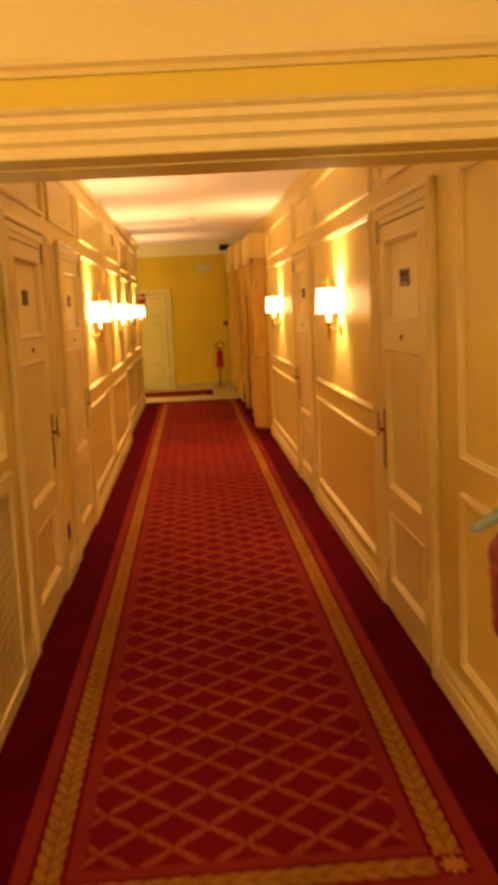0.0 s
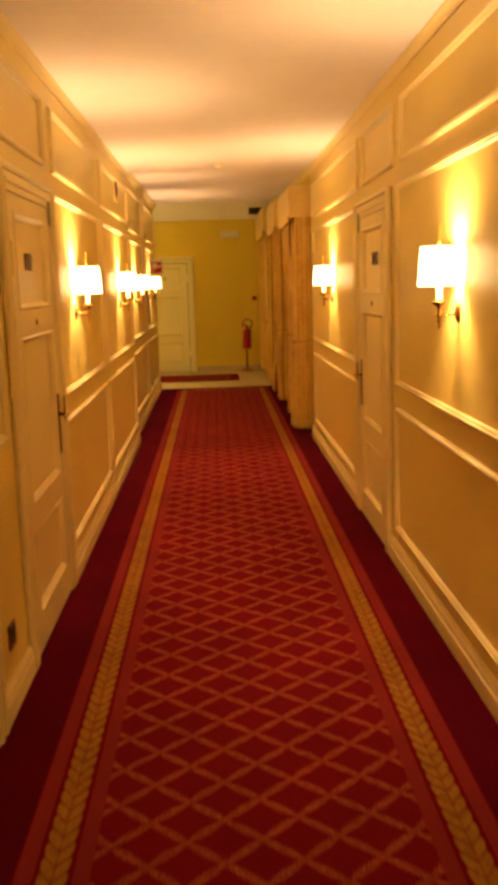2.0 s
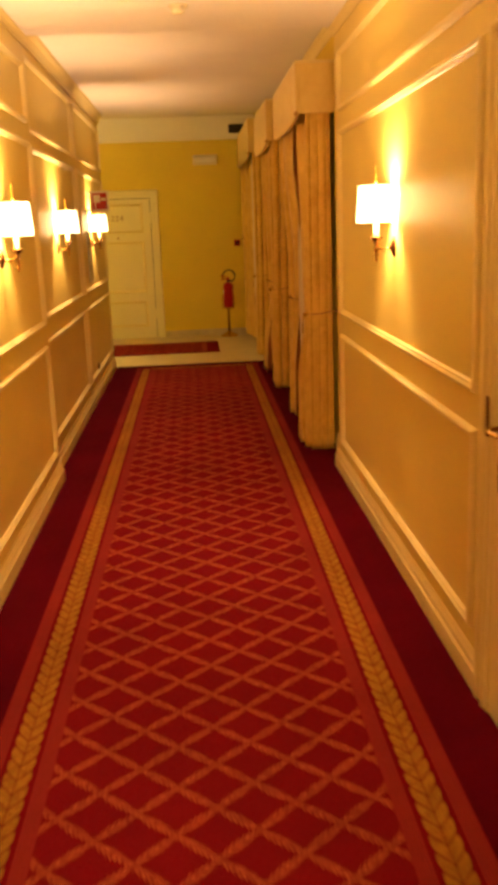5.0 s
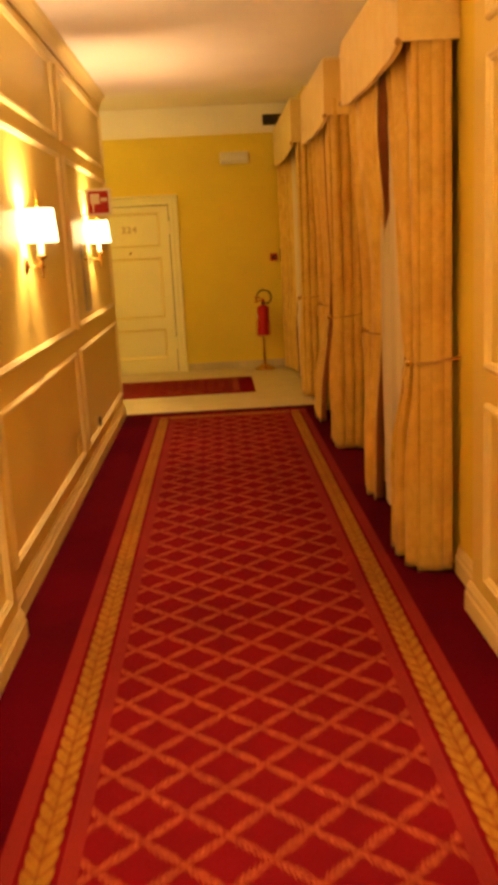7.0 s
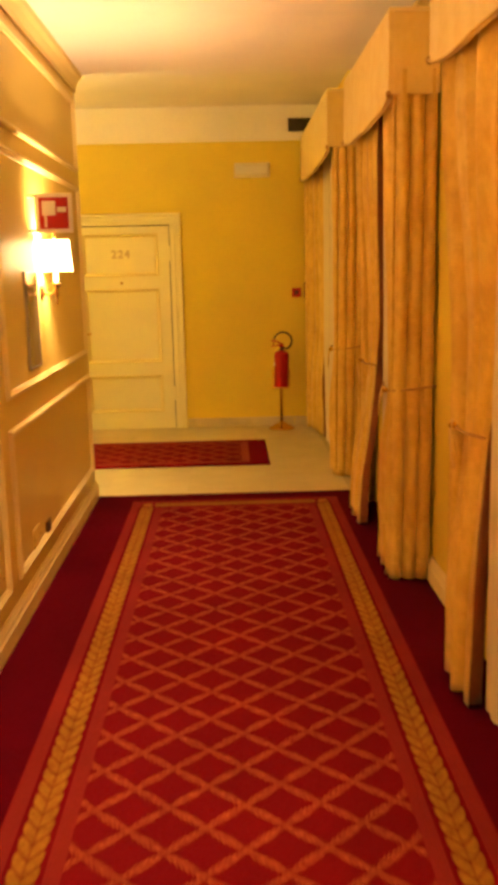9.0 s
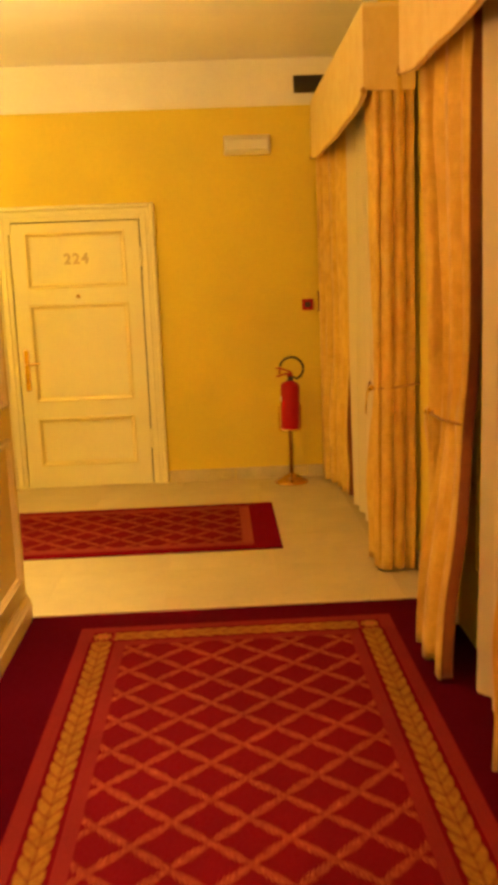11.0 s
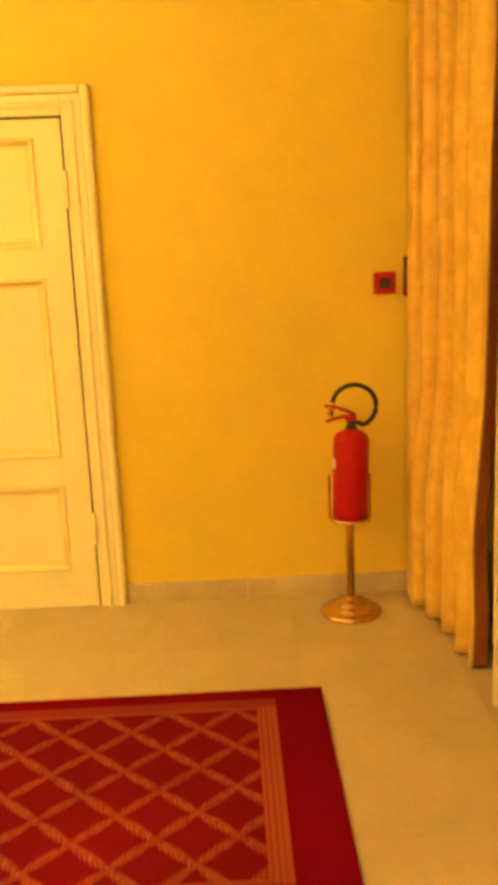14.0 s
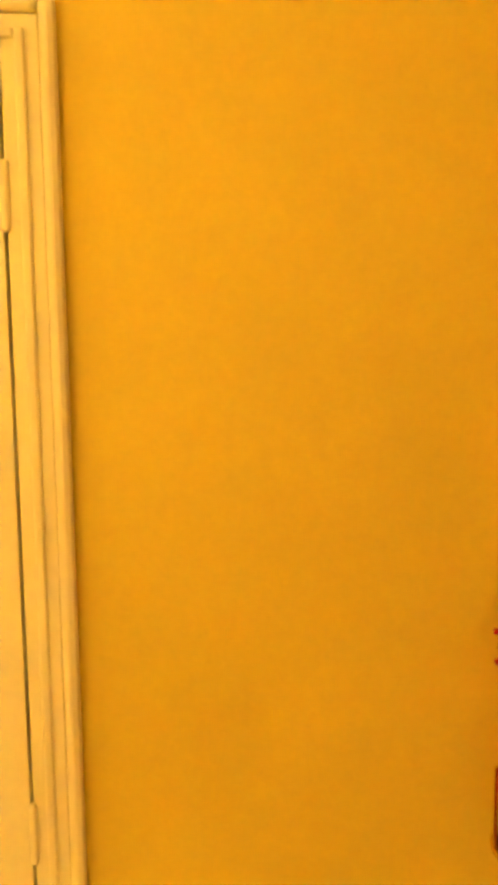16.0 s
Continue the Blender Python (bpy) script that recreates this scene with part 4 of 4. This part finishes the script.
def sheer(y0, y1, x, top, seed, depth):
    rnd = random.Random(seed)
    bm = bmesh.new()
    n, m = int((y1 - y0) / 0.012), 10
    ph = [rnd.uniform(0, 6.28) for _ in range(3)]
    rows = []
    for j in range(m + 1):
        z = 0.015 + (top - 0.015) * j / m
        row = []
        for i in range(n + 1):
            y = y0 + (y1 - y0) * i / n
            wave = 1.0 - 2.2 * abs(math.sin(y * 11.5 + ph[0] + 0.08 * z + 0.8 * math.sin(y * 7))) ** 0.8 + 0.35 * math.sin(y * 41 + ph[1]) + 0.6 * noise.noise(Vector((y * 5, z * 0.5, seed)))
            row.append(bm.verts.new((wave * depth, y - y0, z)))
        rows.append(row)
    for a, b in zip(rows, rows[1:]):
        for i in range(n):
            bm.faces.new((a[i], a[i + 1], b[i + 1], b[i]))
    ob = new("sheer_curtain", mesh_of("sheer_curtain", bm, SHEER, True))
    ob.location = (x, y0, 0)
    return tagged(ob, "cream sheer curtain hanging in fine folds", "curtain", "sheer window curtains")


def pelmet(y0, y1, x_front, x_back, z_low, z_top, sag):
    p = thing("pelmet", "gold cloth pelmet with a scalloped lower edge above the curtains", "pelmet", "window pelmets", at=pose(x_front, y0, 0))
    ln, th = y1 - y0, 0.022
    bm = bmesh.new()
    n = 48
    front, back = [], []

    def hem_line(v):
        return z_low + 0.030 - sag * max(0.0, math.sin(math.pi * v)) ** 0.5 - 0.004 * math.sin(9 * v)

    for xo, store in ((0.0, front), (th, back)):
        for i in range(n + 1):
            v = i / n
            low = hem_line(v)
            wob = 0.004 * math.sin(v * 17)
            store.append((bm.verts.new((xo + wob, v * ln, low)), bm.verts.new((xo + wob * 0.4, v * ln, z_top))))
    for i in range(n):
        (a, b), (c, d) = front[i], front[i + 1]
        bm.faces.new((a, c, d, b))
        (e, f), (g, h) = back[i], back[i + 1]
        bm.faces.new((e, f, h, g))
        bm.faces.new((a, e, g, c))
        bm.faces.new((b, d, h, f))
    for i in (0, n):
        (a, b), (e, f) = front[i], back[i]
        bm.faces.new((a, b, f, e))
    part("front_panel", bm, PELMET, p, smooth=False)
    for y in (0.0005, ln - th - 0.0005):
        part("return_panel", cuboid(th + 0.0005, x_back - x_front, y, y + th, z_low + 0.030, z_top, 0.004), PELMET, p)
    for y in (-0.004, ln + 0.004):
        part("corner_button", lathe([(0.001, -0.016), (0.011, -0.010), (0.014, 0.0), (0.011, 0.010), (0.001, 0.016)], 12, centre=(-0.002, y)), CORD, p, "small brown cord knot", True, Matrix.Translation((0, 0, z_low + 0.028)))
    part("top_board", cuboid(0.002, XE2 - x_front - 0.002, 0.002, ln - 0.002, z_top + 0.0005, z_top + 0.018), TRIM, p)
    trim = [(-0.003 + 0.004 * math.sin(i / n * 17), i / n * ln, hem_line(i / n)) for i in range(n + 1)]
    part("edge_cord", tube(trim, 0.005, 6), CURTAIN, p, "narrow cord along the scalloped edge", True)
    return p


GOLD_LABEL = "gold damask floor-length curtain held back by a cord"
for y0, y1, xf, xb, low, top, sag, seed in ((13.60, 15.27, 1.235, 1.465, 2.315, 2.66, 0.055, 3), (16.22, 17.86, 1.25, 1.465, 2.37, 2.76, 0.055, 11), (18.62, 21.03, 1.225, 1.455, 2.445, 2.86, 0.06, 23)):
    pelmet(y0, y1, xf - 0.03, xb, low, top, sag)
    wide = y1 > 21
    curtain(y0 + 0.045, 1, xf + (0.045 if wide else 0.06 if seed == 3 else 0.02), xb - (0.03 if seed == 3 else 0.01), low + 0.14, 0.66 if seed == 3 else 0.50, 0.24, 0.40, 1.0, seed, GOLD_LABEL, 0.0, 0.03 if seed != 3 else 0.05, 0.0, True, -0.03 if seed == 3 else 0.0, 0.014 if seed == 3 else 0.05)
    if wide:
        curtain(y1 - 0.045, -1, xf + 0.026, xb - 0.01, low + 0.14, 0.64, 0.62, 0.66, 1.0, seed + 1, "gold damask floor-length curtain hanging beside the yellow wall", 0.0, 0.035, 0.0, False, 0.085)
    else:
        second = seed == 11
        curtain(y1 - 0.045, -1, xf + (0.07 if second else 0.035), xb - 0.01, low + 0.14, 0.60 if second else 0.74, 0.36 if second else 0.28, 0.52 if second else 0.36, 1.0, seed + 1, GOLD_LABEL, 0.0, 0.13 if second else 0.07, 0.045 if second else 0.08)
    sheer(y0 + 0.46, y1 - (0.98 if wide else 0.57 if seed == 11 else 0.46), 1.385 if wide else 1.372 if seed == 3 else 1.40, low + 0.12, seed + 2, 0.042 if wide else 0.030)


# ---- fire extinguisher on a brass stand ----
def extinguisher_stand(at):
    s = thing("extinguisher_stand", "polished brass pedestal stand holding a fire extinguisher", "stand", at=at)
    part("base", lathe([(0.128, 0.0), (0.131, 0.006), (0.128, 0.014), (0.112, 0.022), (0.098, 0.024), (0.092, 0.034), (0.072, 0.040), (0.066, 0.043), (0.062, 0.052), (0.036, 0.058), (0.026, 0.066), (0.020, 0.076)], 48), DULLBRASS, s, "round stepped brass foot", True)
    part("pole", lathe([(0.017, 0.06), (0.017, 0.41), (0.024, 0.415)], 20), DULLBRASS, s, smooth=True)
    part("tray", lathe([(0.022, 0.415), (0.088, 0.418), (0.090, 0.432), (0.084, 0.432), (0.082, 0.424), (0.0, 0.424)], 36), BRASS, s, smooth=True)
    for a in (0, 180):
        x, y = 0.084 * math.cos(radians(a)), 0.084 * math.sin(radians(a))
        part("guard_rod", tube([(x, y, 0.43), (x, y, 0.61)], 0.0045, 8), BRASS, s)
    return s


def extinguisher(at):
    e = thing("fire_extinguisher", "red fire extinguisher with a black hose on a brass stand", "fire extinguisher", at=at)
    part("cylinder", lathe([(0.066, 0.0), (0.072, 0.008), (0.073, 0.02), (0.073, 0.328), (0.070, 0.344), (0.058, 0.358), (0.034, 0.370), (0.022, 0.378)], 40), RED, e, smooth=True)
    part("neck", lathe([(0.022, 0.376), (0.024, 0.385), (0.018, 0.392), (0.018, 0.415)], 20), BLACK, e, smooth=True)
    part("valve", cuboid(-0.024, 0.020, -0.016, 0.016, 0.405, 0.432, 0.005), RED, e)
    part("carry_handle", tube([(0.01, 0, 0.425), (-0.03, 0, 0.428), (-0.075, 0, 0.418), (-0.105, 0, 0.408)], [0.009, 0.008, 0.007, 0.006]), RED, e, smooth=True)
    part("squeeze_lever", tube([(0.015, 0, 0.434), (-0.02, 0, 0.452), (-0.065, 0, 0.468), (-0.110, 0, 0.474)], [0.008, 0.007, 0.007, 0.006]), RED, e, smooth=True)
    arc = [(0.013 + 0.090 * math.cos(radians(a)), 0.022, 0.466 + 0.088 * math.sin(radians(a))) for a in range(-62, 176, 7)]
    arc = [(0.022, 0.01, 0.402)] + arc
    hose = part("hose", tube(arc, 0.0095, 10), BLACK, e, "black rubber hose", True)
    end = arc[-1]
    part("nozzle", tube([end, (end[0] - 0.004, end[1], end[2] - 0.02), (end[0] - 0.006, end[1], end[2] - 0.055)], [0.0105, 0.012, 0.013]), BRASS, hose, "pale metal nozzle", True)
    bm = bmesh.new()
    q = []
    for z in (0.215, 0.258):
        q.append([bm.verts.new((0.0737 * math.cos(radians(a)), 0.0737 * math.sin(radians(a)), z)) for a in range(165, 206, 5)])
    for i in range(len(q[0]) - 1):
        bm.faces.new((q[0][i], q[0][i + 1], q[1][i + 1], q[1][i]))
    part("label_sticker", bm, SIGNW, e, "white paper label")
    return e


extinguisher_stand(pose(0.958, 20.87, 0.004))
extinguisher(pose(0.958, 20.87, 0.4285, 0, 1.5, 0))

# ---- things on the end wall ----


def emergency_light():
    e = thing("emergency_light", "unlit white emergency light on the yellow wall", "emergency light", at=north(0.712, Y_N, 2.577))
    part("housing", cuboid(-0.175, 0.175, 0.0, 0.035, -0.07, 0.07, 0.008), WHITEP, e)
    part("diffuser", cuboid(-0.165, 0.165, 0.0355, 0.062, -0.045, 0.045, 0.012), SIGNW, e, "ribbed pale diffuser")
    for z in (-0.058, 0.058):
        part("rib", cuboid(-0.165, 0.165, 0.0352, 0.042, z - 0.004, z + 0.004, 0.002), WHITEP, e)
    return e


emergency_light()
a = thing("alarm_button", "square red fire alarm call point on the yellow wall", "alarm button", at=north(1.139, Y_N, 1.372))
part("case", cuboid(-0.044, 0.044, 0.0, 0.03, -0.044, 0.044, 0.005), RED, a)
part("window", cuboid(-0.024, 0.024, 0.0302, 0.034, -0.022, 0.022, 0.002), DARKBOX, a, "dark square break glass")
part("dot", lathe([(0.010, 0), (0.010, 0.003), (0.004, 0.004)], 16), DARKBOX, a, at=Matrix.Translation((0, 0.034, 0)) @ pose(0, 0, 0, -90))
s = thing("fire_sign", "small red and white fire equipment sign behind the curtain edge", "sign", at=north(1.285, Y_N, 1.395))
part("board", cuboid(-0.065, 0.065, 0.0, 0.004, -0.08, 0.08, 0.001), REDCLOTH, s)
part("white_field", cuboid(-0.050, 0.050, 0.0042, 0.005, -0.064, 0.064), SIGNW, s)
part("symbol_bar", cuboid(-0.028, 0.028, 0.0052, 0.006, -0.04, 0.035), RED, s)
v = thing("air_vent", "dark louvred air vent high on the cream band", "air vent", at=north(1.22, Y_N - 0.012, 2.998))
part("backing", cuboid(-0.14, 0.14, 0.0, 0.004, -0.058, 0.058), BLACK, v)
for z0, z1 in ((-0.062, -0.05), (0.05, 0.062)):
    part("vent_frame", cuboid(-0.145, 0.145, 0.0045, 0.018, z0, z1, 0.002), DARKBOX, v)
for x0, x1 in ((-0.145, -0.132), (0.132, 0.145)):
    part("vent_frame", cuboid(x0, x1, 0.0045, 0.0178, -0.0495, 0.0495, 0.002), DARKBOX, v)
for k in range(5):
    part("slat", cuboid(-0.1315, 0.1315, 0.005, 0.014, -0.043 + k * 0.019, -0.034 + k * 0.019, 0.001), DARKBOX, v)

# ---- things on the west wall ----
g = thing("projecting_sign", "projecting red and white fire hose sign on two metal arms", "sign", at=west(16.53, XW2, 1.912))
part("board", cuboid(-0.004, 0.004, 0.035, 0.225, -0.097, 0.097, 0.001), SIGNW, g)
for s in (-1, 1):
    part("red_field", cuboid(s * 0.0042, s * 0.0052, 0.056, 0.204, -0.078, 0.078), RED, g)
    part("hose_symbol", cuboid(s * 0.0054, s * 0.0062, 0.072, 0.140, -0.012, 0.060), SIGNW, g)
    part("hand_symbol", cuboid(s * 0.0054, s * 0.0062, 0.148, 0.194, 0.004, 0.030), SIGNW, g)
    part("arm_symbol", cuboid(s * 0.0054, s * 0.0062, 0.083, 0.094, -0.070, -0.014), SIGNW, g)
for z in (-0.085, 0.085):
    part("sign_arm", tube([(0, -0.002, z), (0, 0.012, z), (0, 0.05, z)], [0.012, 0.006, 0.005], 10), STEEL, g)
n = thing("wall_niche_panel", "tall narrow grey glass panel fixed under a wall lamp", "wall panel", at=west(16.58, XW2, 1.38))
part("glass_plate", cuboid(0.008, 0.262, 0.0005, 0.010, -0.236, 0.236, 0.002), NICHE, n)
part("plate_edge", moulding(0, 0.27, -0.245, 0.245, ((0, 0), (0.0, 0.012), (0.008, 0.013), (0.008, 0.0)), -0.0005), STEEL, n)


def socket_plate(at, label):
    k = thing("wall_socket", label, "socket", "wall sockets", at=at)
    part("cover_plate", cuboid(-0.05, 0.05, 0.0, 0.009, -0.05, 0.05, 0.003), BRONZE, k)
    part("insert", cuboid(-0.032, 0.032, 0.0092, 0.012, -0.032, 0.032, 0.002), DARKBOX, k)
    return k


socket_plate(west(16.50, XW2, 0.262), "dark brown wall socket low on the cream panel")
socket_plate(west(7.08, XW, 0.29), "dark brown wall socket between two doors")
for y, z in ((16.22, 0.300), (15.46, 0.320)):
    k = thing("blank_plate", "cream painted blanking plate low on the panelled wall", "cover plate", "blanking plates", at=west(y, XW2, z))
    part("cover", cuboid(-0.075, 0.075, 0.0, 0.006, -0.05, 0.05, 0.003), PANEL, k)
    for x in (-0.06, 0.06):
        part("screw", lathe([(0.004, 0), (0.004, 0.002), (0.002, 0.003)], 10), BRONZE, k, at=Matrix.Translation((x, 0.006, 0)) @ pose(0, 0, 0, -90))
k = thing("speaker_grille", "small cream loudspeaker grille high on the panelled wall", "loudspeaker", at=west(12.05, XW, 2.53))
part("plate", cuboid(-0.12, 0.12, 0.0, 0.012, -0.11, 0.11, 0.004), TRIM, k)
part("mesh_disc", lathe([(0.075, 0), (0.075, 0.004), (0.05, 0.010), (0.0, 0.012)], 28), DARKBOX, k, at=Matrix.Translation((0, 0.012, 0)) @ pose(0, 0, 0, -90))

# ---- ceiling pieces ----
d = thing("smoke_detector", "round white smoke detector on the corridor ceiling", "smoke detector", at=pose(0.455, 12.5, Z_A))
part("mount", lathe([(0.050, -0.012), (0.052, -0.0005)], 28), WHITEP, d, smooth=True)
part("sensor_cap", lathe([(0.0, -0.045), (0.028, -0.042), (0.040, -0.030), (0.044, -0.0125)], 28), WHITEP, d, smooth=True)
h = thing("ceiling_hatch", "flush white access hatch in the corridor ceiling", "hatch", at=pose(0.44, 6.08, Z_A))
part("hatch_panel", cuboid(-0.325, 0.325, -0.385, 0.385, -0.006, -0.0005, 0.002), PLASTER, h)
part("hatch_frame", cuboid(-0.345, -0.329, -0.405, 0.405, -0.009, -0.0005, 0.002), PLASTER, h)
part("hatch_frame", cuboid(0.329, 0.345, -0.405, 0.405, -0.009, -0.0005, 0.002), PLASTER, h)
for y0, y1 in ((-0.405, -0.389), (0.389, 0.405)):
    part("hatch_frame", cuboid(-0.3285, 0.3285, y0, y1, -0.009, -0.0005, 0.002), PLASTER, h)

# ---- marble floor of the lobby ----
floor = solid("floor", cuboid(LOBBY_W - 0.1, XE2 + 0.1, Y_END + 0.029, Y_N + 0.1, -0.05, 0.0015), GROUT, "beige marble floor of the lobby")
TILE = 0.60
tile_mesh = mesh_of("tile", cuboid(-TILE / 2 + 0.0005, TILE / 2 - 0.0005, -TILE / 2 + 0.0005, TILE / 2 - 0.0005, -0.012, 0.004, 0.0005), MARBLE)
for i in range(-4, 8):
    for j in range(0, 6):
        x, y = -0.55 + (i - 0.5) * TILE + 0.05, Y_END + 0.029 + (j + 0.5) * TILE * 0.98
        if x - TILE / 2 < LOBBY_W - 0.3 or x + TILE / 2 > XE2 + 0.35 or y + TILE / 2 > Y_N + 0.55:
            continue
        ob = new("tile", tile_mesh)
        ob.parent = floor
        ob.matrix_basis = Matrix.Translation((x, y, 0)) @ Matrix.Diagonal((1, 0.98, 1, 1))
